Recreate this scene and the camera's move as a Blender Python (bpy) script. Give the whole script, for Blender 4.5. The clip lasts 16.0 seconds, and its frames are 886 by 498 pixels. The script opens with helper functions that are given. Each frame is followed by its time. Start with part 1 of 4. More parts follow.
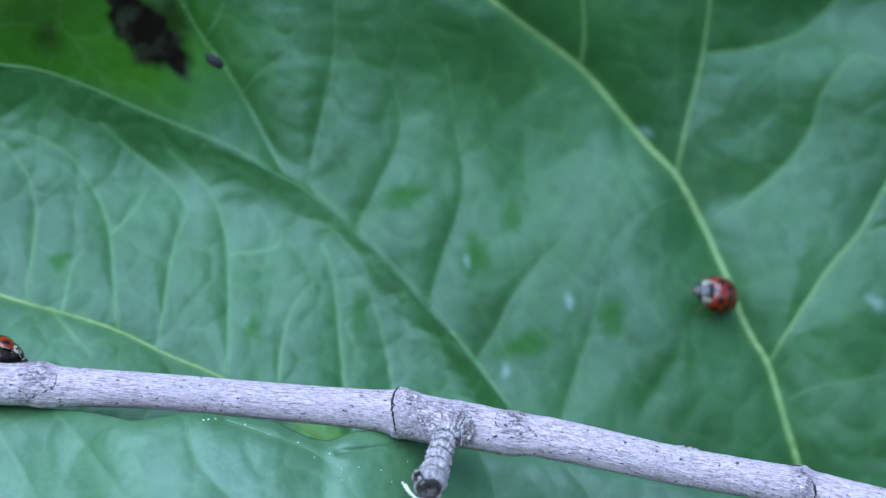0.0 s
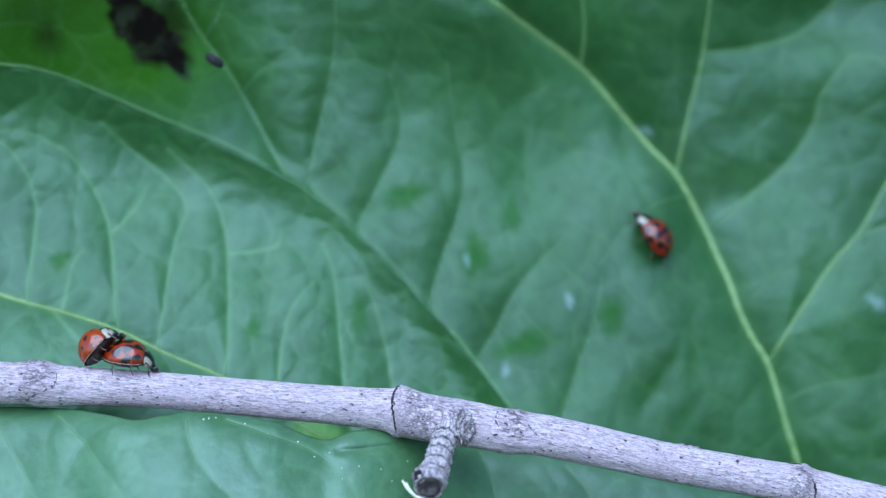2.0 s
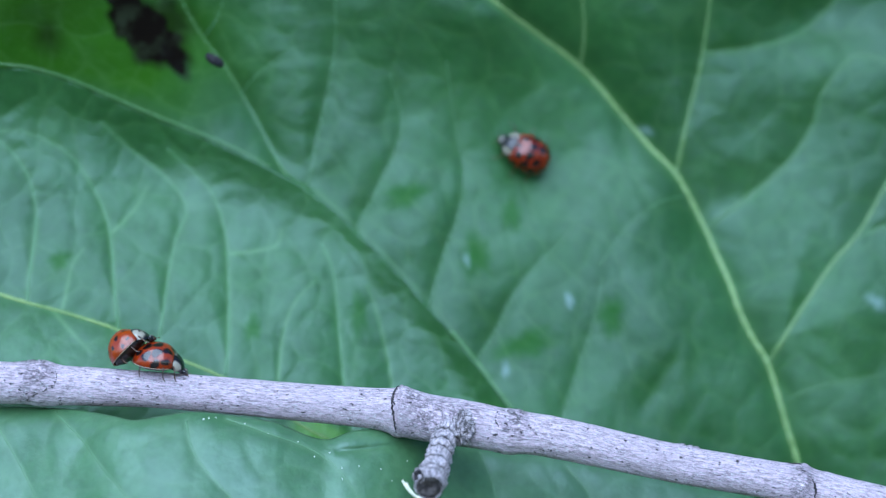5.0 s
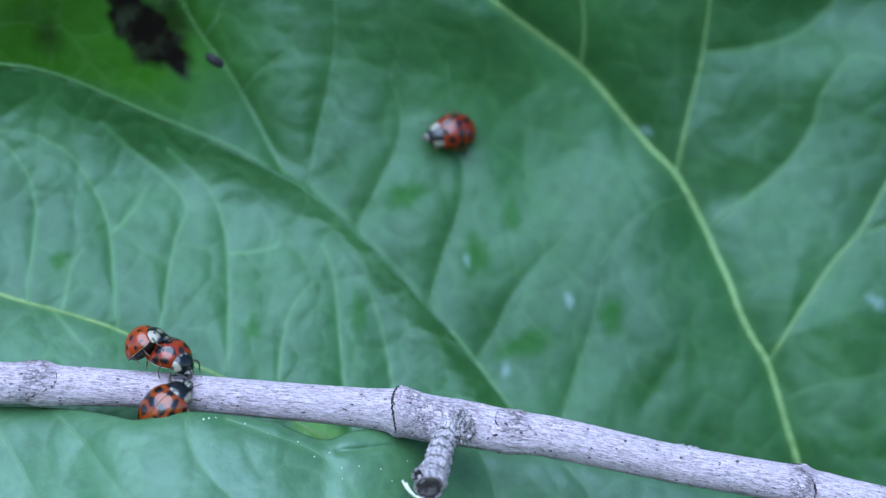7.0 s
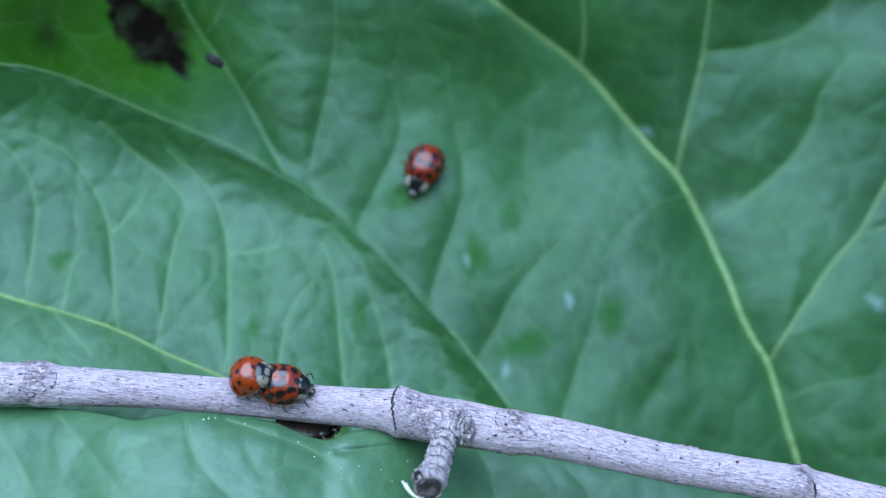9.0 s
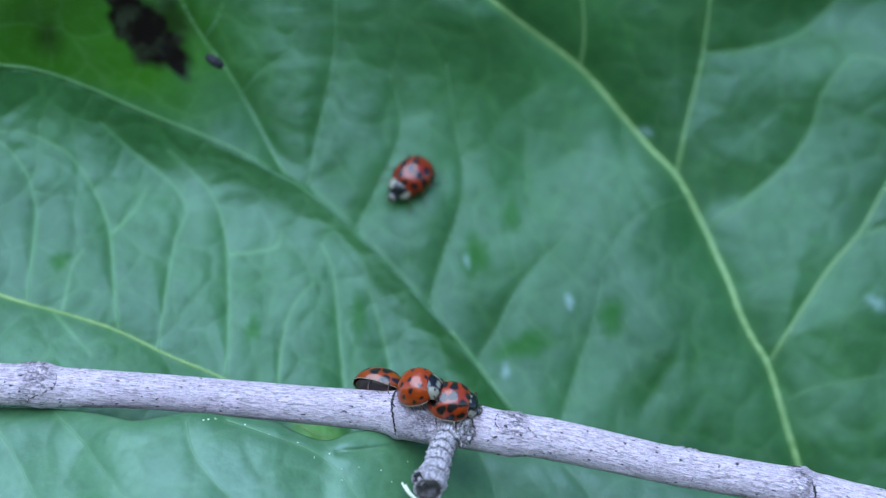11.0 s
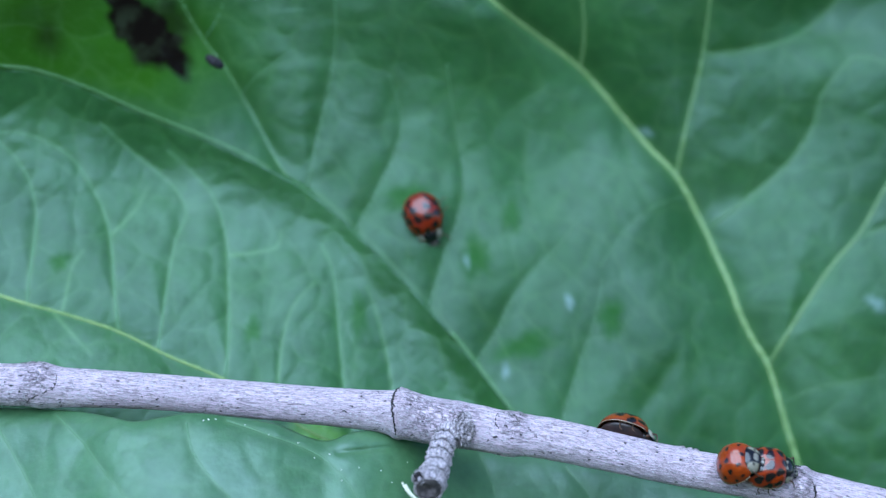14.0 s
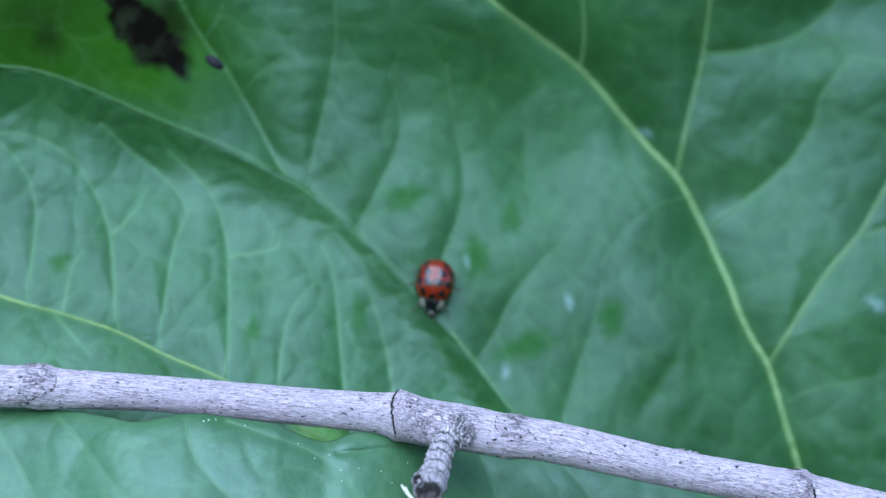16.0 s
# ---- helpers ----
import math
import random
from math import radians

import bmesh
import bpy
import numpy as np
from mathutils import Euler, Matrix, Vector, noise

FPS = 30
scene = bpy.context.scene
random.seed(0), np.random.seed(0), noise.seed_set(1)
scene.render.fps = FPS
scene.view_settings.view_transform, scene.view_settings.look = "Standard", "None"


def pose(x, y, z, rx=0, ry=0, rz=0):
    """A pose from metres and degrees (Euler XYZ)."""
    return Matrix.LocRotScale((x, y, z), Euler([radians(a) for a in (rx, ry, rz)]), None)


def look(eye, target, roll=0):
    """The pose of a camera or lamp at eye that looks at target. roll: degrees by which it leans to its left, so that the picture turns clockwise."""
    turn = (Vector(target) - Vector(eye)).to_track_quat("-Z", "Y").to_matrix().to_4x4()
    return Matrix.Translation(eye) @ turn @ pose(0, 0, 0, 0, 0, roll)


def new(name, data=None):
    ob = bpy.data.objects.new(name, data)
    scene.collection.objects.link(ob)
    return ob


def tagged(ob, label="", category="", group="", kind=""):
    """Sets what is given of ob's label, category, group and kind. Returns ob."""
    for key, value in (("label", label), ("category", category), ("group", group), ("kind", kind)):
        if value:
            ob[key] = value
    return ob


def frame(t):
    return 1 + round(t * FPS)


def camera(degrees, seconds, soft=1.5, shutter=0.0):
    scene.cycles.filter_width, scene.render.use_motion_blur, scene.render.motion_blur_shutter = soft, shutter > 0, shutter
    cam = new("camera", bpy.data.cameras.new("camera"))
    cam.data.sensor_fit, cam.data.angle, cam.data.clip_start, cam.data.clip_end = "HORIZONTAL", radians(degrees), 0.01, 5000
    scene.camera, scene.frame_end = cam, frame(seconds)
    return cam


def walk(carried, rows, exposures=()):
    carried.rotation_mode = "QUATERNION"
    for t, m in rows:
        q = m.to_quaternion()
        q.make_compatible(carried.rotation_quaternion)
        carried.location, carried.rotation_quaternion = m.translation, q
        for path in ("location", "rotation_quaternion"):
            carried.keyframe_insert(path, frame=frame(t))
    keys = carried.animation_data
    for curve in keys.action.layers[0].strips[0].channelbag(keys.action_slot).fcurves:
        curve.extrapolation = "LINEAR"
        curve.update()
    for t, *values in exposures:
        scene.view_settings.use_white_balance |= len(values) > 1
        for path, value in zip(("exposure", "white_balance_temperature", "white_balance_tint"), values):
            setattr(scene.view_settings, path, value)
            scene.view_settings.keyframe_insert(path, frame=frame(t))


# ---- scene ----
cam = camera(20.0, 16.0, soft=1.35)
cam.data.dof.use_dof = True
cam.data.dof.focus_distance = 0.327
cam.data.dof.aperture_fstop = 9.5
H = 0.5                      # height of the middle of the view above the ground
MM = 0.001


def held(down):
    """The tripod-held camera, nodding up by a trace."""
    return pose(0, -0.328, H, 90 + down * 0.01289, 0, 0)


walk(cam, [(t, held(d)) for t, d in (
    (0.0, 1.5), (0.5, 0.0), (1.0, 1.0), (1.5, 0.0), (2.0, 0.3), (3.0, 0.0), (6.0, 0.0), (9.0, 0.5), (11.5, 2.5),
    (12.0, 3.5), (13.0, 4.0), (13.5, 2.5), (14.0, 2.5), (14.5, 4.0), (15.0, 4.3), (15.5, 3.6), (16.0, 3.5))],
    exposures=[(0.0, 1.0, 5900, 13), (16.0, 1.0, 5900, 13)])

# ---- light: open shade under a pale blue sky, brightest over the camera's shoulder ----
world = bpy.data.worlds.new("sky")
scene.world = world
world.use_nodes = True
nt = world.node_tree
sky = nt.nodes.new("ShaderNodeTexSky")
sky.sky_type = "NISHITA"
sky.sun_disc = False
sky.sun_elevation = radians(42)
sky.sun_rotation = radians(191)
sky.dust_density = 0.1
sky.ozone_density = 4.0
sky.air_density = 1.0
nt.links.new(sky.outputs[0], nt.nodes["Background"].inputs[0])
nt.nodes["Background"].inputs[1].default_value = 0.10
sun_data = bpy.data.lights.new("sun", "SUN")
sun_data.energy = 3.3
sun_data.angle = radians(74)
sun_data.color = (0.70, 0.85, 1.0)
sun = new("sun", sun_data)
sun.matrix_world = look((-0.20, -1.0, H + 0.92), (0, 0, H))


# ---- materials ----
def material(name):
    m = bpy.data.materials.new(name)
    m.use_nodes = True
    return m, m.node_tree, m.node_tree.nodes["Principled BSDF"]


def node(tree, kind, **values):
    n = tree.nodes.new("ShaderNode" + kind)
    for key, value in values.items():
        n.inputs[key].default_value = value
    return n


def coords(tree, scale, source="Object"):
    tc = node(tree, "TexCoord")
    mp = node(tree, "Mapping", Scale=scale)
    tree.links.new(tc.outputs[source], mp.inputs[0])
    return mp.outputs[0]


def noise_fac(tree, vec, scale, detail=4.0, rough=0.55):
    n = node(tree, "TexNoise", Scale=scale, Detail=detail, Roughness=rough)
    tree.links.new(vec, n.inputs["Vector"])
    return n.outputs["Fac"]


def attr(tree, name):
    n = node(tree, "Attribute")
    n.attribute_name = name
    return n


def ramp(tree, fac, lo, hi):
    n = node(tree, "MapRange")
    n.interpolation_type = "SMOOTHSTEP"
    n.inputs["From Min"].default_value, n.inputs["From Max"].default_value = lo, hi
    tree.links.new(fac, n.inputs["Value"])
    return n.outputs["Result"]


def mix(tree, fac, a, b):
    n = tree.nodes.new("ShaderNodeMix")
    n.data_type = "RGBA"
    for socket, value in ((n.inputs["Factor"], fac), (n.inputs["A"], a), (n.inputs["B"], b)):
        if isinstance(value, (tuple, float, int)):
            socket.default_value = (*value, 1.0) if isinstance(value, tuple) else value
        else:
            tree.links.new(value, socket)
    return n.outputs["Result"]


def times(tree, a, b, kind="MULTIPLY"):
    n = tree.nodes.new("ShaderNodeMath")
    n.operation = kind
    for socket, value in zip(n.inputs, (a, b)):
        if isinstance(value, (float, int)):
            socket.default_value = value
        else:
            tree.links.new(value, socket)
    return n.outputs[0]


def bump(tree, shader, height, strength, distance):
    n = node(tree, "Bump", Strength=strength, Distance=distance)
    tree.links.new(height, n.inputs["Height"])
    tree.links.new(n.outputs[0], shader.inputs["Normal"])


def leaf_material(name, dark, pale, rib, gloss):
    m, t, b = material(name)
    vec = coords(t, (1, 1, 1))
    big = noise_fac(t, vec, 45, 3)
    fine = noise_fac(t, vec, 520, 5, 0.65)
    blade = mix(t, ramp(t, big, 0.32, 0.68), dark, pale)
    blade = mix(t, times(t, ramp(t, fine, 0.35, 0.75), 0.35), blade, tuple(0.55 * c for c in dark))
    # shade and missing sheen of a turned-away part, painted as dark yellow-green
    blade = mix(t, times(t, attr(t, "shaded").outputs["Fac"], 0.75), blade, (0.022, 0.080, 0.004))
    blade = mix(t, times(t, attr(t, "blemish").outputs["Fac"], 0.45), blade, (0.016, 0.088, 0.008))
    blade = mix(t, times(t, attr(t, "lime").outputs["Fac"], 0.85), blade, (0.075, 0.215, 0.010))
    blade = mix(t, times(t, attr(t, "vein").outputs["Fac"], 0.8), blade, rib)
    blade = mix(t, times(t, attr(t, "pale").outputs["Fac"], 0.2), blade, (0.42, 0.56, 0.62))
    rot = noise_fac(t, vec, 260, 4)
    rotten = mix(t, ramp(t, rot, 0.45, 0.7), (0.005, 0.004, 0.003), (0.016, 0.021, 0.011))
    blade = mix(t, attr(t, "decay").outputs["Fac"], blade, rotten)
    t.links.new(blade, b.inputs["Base Color"])
    rough = node(t, "MapRange")
    rough.inputs["To Min"].default_value, rough.inputs["To Max"].default_value = 0.36, 0.52
    t.links.new(fine, rough.inputs["Value"])
    dull = times(t, attr(t, "decay").outputs["Fac"], attr(t, "shaded").outputs["Fac"], "MAXIMUM")
    dull = times(t, times(t, dull, times(t, attr(t, "blemish").outputs["Fac"], 0.55), "MAXIMUM"), 0.35)
    t.links.new(times(t, rough.outputs["Result"], dull, "ADD"), b.inputs["Roughness"])
    wax = node(t, "MapRange")
    wax.inputs["From Min"].default_value, wax.inputs["From Max"].default_value = 0.3, 0.7
    wax.inputs["To Min"].default_value, wax.inputs["To Max"].default_value = 0.72 * gloss, 1.28 * gloss
    t.links.new(noise_fac(t, vec, 150, 4, 0.6), wax.inputs["Value"])
    t.links.new(times(t, wax.outputs["Result"], times(t, dull, -1.1, "MULTIPLY"), "ADD"), b.inputs["Specular IOR Level"])
    b.inputs["Specular Tint"].default_value = (0.74, 0.93, 1.0, 1.0)   # sheen tinted blue here, standing in for bluer skylight
    bump(t, b, times(t, fine, times(t, noise_fac(t, vec, 1700, 3, 0.6), 0.35), "ADD"), 0.36, 0.0003)
    return m


def plain_material(name, colour, other, scale, rough, coat=0.0, strength=0.2, distance=0.0001):
    """A surface of two close colours, mottled, with a fine relief."""
    m, t, b = material(name)
    vec = coords(t, (1, 1, 1))
    n = noise_fac(t, vec, scale, 4)
    t.links.new(mix(t, ramp(t, n, 0.35, 0.65), colour, other), b.inputs["Base Color"])
    b.inputs["Roughness"].default_value = rough
    b.inputs["Coat Weight"].default_value = coat
    b.inputs["Coat Roughness"].default_value = 0.12
    bump(t, b, noise_fac(t, vec, scale * 4, 3), strength, distance)
    return m


def bark_material(name, light, dark, plates, cracked=0.6):
    """Dry bark: fine furrows along it, dark pores, pale flakes; where it is flaky, cracks between plates."""
    m, t, b = material(name)
    a = attr(t, "bark").outputs["Vector"]

    def scaled(scale):
        mp = node(t, "Mapping", Scale=scale)
        t.links.new(a, mp.inputs[0])
        return mp.outputs[0]

    def warped(scale, amount):
        n = node(t, "TexNoise", Scale=1.6, Detail=4.0)
        t.links.new(a, n.inputs["Vector"])
        add = tree_vector(t, a, n.outputs["Color"], amount)
        mp = node(t, "Mapping", Scale=scale)
        t.links.new(add, mp.inputs[0])
        return mp.outputs[0]

    streak = noise_fac(t, scaled((0.75, 4.6, 4.6)), 1.0, 7, 0.74)
    blotch = noise_fac(t, scaled((0.16, 0.35, 0.35)), 1.0, 4)
    crack = noise_fac(t, scaled((1.3, 8.5, 8.5)), 1.0, 5, 0.66)
    flake = noise_fac(t, scaled((1.1, 3.6, 3.6)), 1.6, 6, 0.72)
    vor = node(t, "TexVoronoi", Scale=1.0)
    t.links.new(warped((0.95, 1.75, 1.75), 0.9), vor.inputs["Vector"])
    pick = node(t, "SeparateColor")
    t.links.new(vor.outputs["Color"], pick.inputs[0])
    size = times(t, times(t, pick.outputs[0], 0.38, "SUBTRACT"), 0.46)
    near = times(t, size, vor.outputs["Distance"], "SUBTRACT")
    fleck = ramp(t, near, -0.012, 0.045)
    wave = noise_fac(t, warped((0.8, 1.3, 1.3), 1.0), 1.3, 6, 0.62)
    away = times(t, times(t, wave, 0.5, "SUBTRACT"), 0.0, "ABSOLUTE")
    seam = times(t, ramp(t, away, 0.035, 0.008), times(t, attr(t, "flaky").outputs["Fac"], plates, "MAXIMUM"))
    col = mix(t, ramp(t, streak, 0.38, 0.58), dark, light)
    col = mix(t, times(t, ramp(t, blotch, 0.42, 0.66), 0.45), col, tuple(0.68 * c for c in light))
    col = mix(t, times(t, ramp(t, flake, 0.54, 0.60), 0.9), col, (0.93, 0.88, 0.93))
    col = mix(t, times(t, ramp(t, crack, 0.42, 0.33), 0.85), col, (0.10, 0.075, 0.085))
    col = mix(t, times(t, seam, cracked), col, (0.035, 0.028, 0.03))
    col = mix(t, times(t, fleck, 0.92), col, (0.018, 0.013, 0.015))
    col = mix(t, attr(t, "scar").outputs["Fac"], col, (0.04, 0.032, 0.034))
    t.links.new(col, b.inputs["Base Color"])
    b.inputs["Roughness"].default_value = 0.6
    relief = times(t, times(t, streak, times(t, flake, 0.7), "ADD"), times(t, seam, times(t, fleck, 0.4), "ADD"), "SUBTRACT")
    bump(t, b, relief, 1.0, 0.0006)
    return m


def tree_vector(tree, a, b, amount):
    """a + amount * (b - 0.5), for vectors."""
    sub = tree.nodes.new("ShaderNodeVectorMath")
    sub.operation = "SUBTRACT"
    sub.inputs[1].default_value = (0.5, 0.5, 0.5)
    tree.links.new(b, sub.inputs[0])
    mul = tree.nodes.new("ShaderNodeVectorMath")
    mul.operation = "SCALE"
    mul.inputs["Scale"].default_value = amount
    tree.links.new(sub.outputs[0], mul.inputs[0])
    add = tree.nodes.new("ShaderNodeVectorMath")
    tree.links.new(a, add.inputs[0])
    tree.links.new(mul.outputs[0], add.inputs[1])
    return add.outputs[0]


def shell_material(name, base, spot, edge, coat=1.0):
    """Glossy wing cases and neck shields: the attribute says where the dark marks and the painted edge shade lie."""
    m, t, b = material(name)
    vec = coords(t, (1, 1, 1))
    n = noise_fac(t, vec, 700, 3)
    col = mix(t, ramp(t, n, 0.3, 0.7), base, edge)
    col = mix(t, attr(t, "mark").outputs["Fac"], col, spot)
    t.links.new(col, b.inputs["Base Color"])
    b.inputs["Roughness"].default_value = 0.32
    b.inputs["Specular IOR Level"].default_value = 0.04 * coat
    b.inputs["Coat Weight"].default_value = 0.9 * coat
    b.inputs["Coat IOR"].default_value = 1.66
    b.inputs["Coat Roughness"].default_value = 0.17
    bump(t, b, times(t, noise_fac(t, vec, 480, 2), times(t, noise_fac(t, vec, 6000, 2), 0.04), "ADD"), 0.55, 0.0010)
    return m


M_BACK = leaf_material("back_leaf", (0.0130, 0.0600, 0.0105), (0.0228, 0.0870, 0.0190), (0.08793, 0.1869, 0.0534), 0.40)
M_FOLD = leaf_material("fold_leaf", (0.0153, 0.0690, 0.0120), (0.0280, 0.1030, 0.0235), (0.089, 0.1958, 0.0623), 0.50)
M_FRONT = leaf_material("front_leaf", (0.0310, 0.0940, 0.0320), (0.0600, 0.1470, 0.0600), (0.1246, 0.2225, 0.1068), 0.68)
M_RIB = plain_material("rib", (0.117, 0.2115, 0.0675), (0.153, 0.2565, 0.0855), 260, 0.42)
M_DIM_RIB = plain_material("dim_rib", (0.0855, 0.171, 0.0585), (0.1125, 0.207, 0.072), 260, 0.45)
M_RIB_BRIGHT = plain_material("rib_bright", (0.108, 0.2025, 0.0495), (0.162, 0.261, 0.072), 260, 0.42)
M_CREASE = plain_material("crease", (0.0585, 0.1512, 0.0702), (0.0765, 0.1755, 0.0855), 260, 0.42)
M_LIGHT_VEIN = plain_material("light_vein", (0.0495, 0.1485, 0.063), (0.0675, 0.1755, 0.081), 260, 0.45)
M_VEIN = plain_material("vein", (0.027, 0.0972, 0.036), (0.0396, 0.1215, 0.0468), 260, 0.45)
M_SIDE_RIB = plain_material("side_rib", (0.0495, 0.144, 0.045), (0.0675, 0.171, 0.0558), 260, 0.45)
M_BARK = bark_material("bark", (0.93, 0.75, 0.86), (0.35, 0.265, 0.305), 0.0)
M_OLD_BARK = bark_material("old_bark", (0.88, 0.77, 0.82), (0.24, 0.19, 0.21), 1.0, 0.85)
M_STUB_BARK = bark_material("stub_bark", (0.95, 0.83, 0.89), (0.30, 0.24, 0.27), 0.35, 0.85)
M_CUT = plain_material("cut_wood", (0.022, 0.017, 0.018), (0.12, 0.10, 0.10), 900, 0.8, 0, 0.8, 0.0005)
M_CRACK = plain_material("crack", (0.010, 0.008, 0.010), (0.03, 0.024, 0.026), 900, 0.9)
M_FIBRE = plain_material("fibre", (0.62, 0.60, 0.46), (0.74, 0.72, 0.60), 900, 0.6)
M_GRAIN = plain_material("grain", (0.75, 0.78, 0.74), (0.85, 0.86, 0.80), 900, 0.5)
M_FRASS = plain_material("frass", (0.006, 0.006, 0.009), (0.014, 0.013, 0.015), 900, 0.9)
M_BLACK = plain_material("black_chitin", (0.010, 0.009, 0.010), (0.022, 0.016, 0.014), 900, 0.3, 0.4)
M_BELLY = plain_material("belly_chitin", (0.012, 0.007, 0.006), (0.034, 0.015, 0.009), 700, 0.42, 0.15)
M_LEG = plain_material("leg_chitin", (0.035, 0.016, 0.009), (0.075, 0.032, 0.014), 900, 0.4, 0.2)
M_EYE = plain_material("eye", (0.006, 0.006, 0.008), (0.012, 0.012, 0.014), 900, 0.15, 0.6)
M_FLANGE = plain_material("flange", (0.19, 0.13, 0.08), (0.27, 0.20, 0.13), 900, 0.35, 0.3)
M_SOIL = plain_material("soil", (0.02, 0.042, 0.012), (0.035, 0.07, 0.02), 6, 0.95)
M_SHIELD = shell_material("shield", (0.2116, 0.1932, 0.1426), (0.00552, 0.00552, 0.00736), (0.2852, 0.2622, 0.2116), 0.8)
M_ORANGE = shell_material("orange_shell", (0.225, 0.0240, 0.0006), (0.0092, 0.00368, 0.00368), (0.255, 0.0330, 0.0009))
M_RED = shell_material("red_shell", (0.205, 0.0170, 0.0006), (0.00552, 0.00276, 0.00368), (0.235, 0.0240, 0.0009))
M_RUST = shell_material("rust_shell", (0.1886, 0.0276, 0.001472), (0.00552, 0.00368, 0.00368), (0.2254, 0.03864, 0.002392))
M_DEEP = shell_material("deep_red_shell", (0.1472, 0.008832, 0.000736), (0.00552, 0.00276, 0.00276), (0.1766, 0.01472, 0.001104), 0.85)


# ---- building ----
def mesh(name, verts, faces, mat, parent=None, label="", attrs=None, vectors=None):
    """One smooth mesh object in millimetres of its thing's space."""
    me = bpy.data.meshes.new(name)
    me.from_pydata((np.asarray(verts, float) * MM).tolist(), [], [tuple(int(i) for i in f) for f in faces])
    me.materials.append(mat)
    me.shade_smooth()
    for key, values in (attrs or {}).items():
        me.attributes.new(key, "FLOAT", "POINT").data.foreach_set("value", np.asarray(values, np.float32).ravel())
    for key, values in (vectors or {}).items():
        me.attributes.new(key, "FLOAT_VECTOR", "POINT").data.foreach_set("vector", np.asarray(values, np.float32).ravel())
    ob = new(name, me)
    if parent:
        ob.parent = parent
    return tagged(ob, label)


def thing(name, m, label, category, group="", kind=""):
    ob = new(name)
    ob.empty_display_size = 0.003
    ob.matrix_world = m
    return tagged(ob, label, category, group, kind)


def grid_faces(rows, cols, wrap=False):
    """Quads of a grid of rows x cols points; wrap closes each row into a ring."""
    r = np.arange(rows - 1)[:, None]
    c = np.arange(cols if wrap else cols - 1)[None, :]
    d = (c + 1) % cols
    return np.stack([r * cols + c, r * cols + d, (r + 1) * cols + d, (r + 1) * cols + c], -1).reshape(-1, 4)


def smooth_line(points, n):
    """n points, evenly spaced, on a Catmull-Rom line through the given ones (any width of row)."""
    p = np.asarray(points, float)
    q = np.vstack([2 * p[0] - p[1], p, 2 * p[-1] - p[-2]])
    out = []
    for i in range(1, len(q) - 2):
        t = np.linspace(0, 1, 24, endpoint=False)[:, None]
        a, b, c, d = q[i - 1], q[i], q[i + 1], q[i + 2]
        out.append(0.5 * (2 * b + (c - a) * t + (2 * a - 5 * b + 4 * c - d) * t ** 2 + (3 * b - a - 3 * c + d) * t ** 3))
    out = np.vstack(out + [p[-1:]])
    s = np.r_[0, np.cumsum(np.linalg.norm(np.diff(out[:, :2], axis=0), axis=1))]
    u = np.linspace(0, s[-1], n)
    return np.stack([np.interp(u, s, out[:, k]) for k in range(p.shape[1])], 1)


def tube(path, radii, sides, flat=1.0):
    """Vertices and faces of a tapered tube with closed ends along a path in millimetres."""
    path, radii = np.asarray(path, float), np.asarray(radii, float)
    tang = np.gradient(path, axis=0)
    tang /= np.linalg.norm(tang, axis=1)[:, None]
    ref = np.array([0.0, 1.0, 0.0]) if abs(tang[0, 1]) < 0.8 else np.array([0.0, 0.0, 1.0])
    side = np.cross(tang, ref)
    side /= np.linalg.norm(side, axis=1)[:, None]
    up = np.cross(side, tang)
    ang = np.linspace(0, 2 * np.pi, sides, endpoint=False)
    ring = (path[:, None] + radii[:, None, None] * (side[:, None] * np.cos(ang)[None, :, None]
            + flat * up[:, None] * np.sin(ang)[None, :, None]))
    n = len(path)
    verts = np.vstack([ring.reshape(-1, 3), path[:1], path[-1:]])
    faces = [tuple(f) for f in grid_faces(n, sides, True)]
    faces += [(n * sides, (k + 1) % sides, k) for k in range(sides)]
    faces += [(n * sides + 1, (n - 1) * sides + k, (n - 1) * sides + (k + 1) % sides) for k in range(sides)]
    return verts, faces


def distance(x, z, line):
    """Distance of points to a line in the plan, and how far along the line the nearest place is (0 to 1)."""
    best, place = np.full(x.shape, 1e9), np.zeros(x.shape)
    for i, ((ax, az), (bx, bz)) in enumerate(zip(line[:-1], line[1:])):
        dx, dz = bx - ax, bz - az
        t = np.clip(((x - ax) * dx + (z - az) * dz) / (dx * dx + dz * dz + 1e-9), 0, 1)
        d = (x - ax - t * dx) ** 2 + (z - az - t * dz) ** 2
        near = d < best
        best, place = np.where(near, d, best), np.where(near, (i + t) / (len(line) - 1), place)
    return np.sqrt(best), place


def cells(x, z, size, seed):
    """Cell network: 0 on the joints between cells, rising to 1 within them."""
    rng = np.random.RandomState(seed)
    jit = rng.rand(128, 128, 2)
    gx, gz = np.floor(x / size).astype(int), np.floor(z / size).astype(int)
    f1, f2 = np.full(x.shape, 1e9), np.full(x.shape, 1e9)
    for i in (-1, 0, 1):
        for j in (-1, 0, 1):
            cx, cz = gx + i, gz + j
            k = jit[cx % 128, cz % 128]
            d = np.hypot(x - (cx + k[..., 0]) * size, z - (cz + k[..., 1]) * size)
            f2 = np.minimum(f2, np.maximum(f1, d))
            f1 = np.minimum(f1, d)
    return np.clip((f2 - f1) / (0.45 * size), 0, 1)


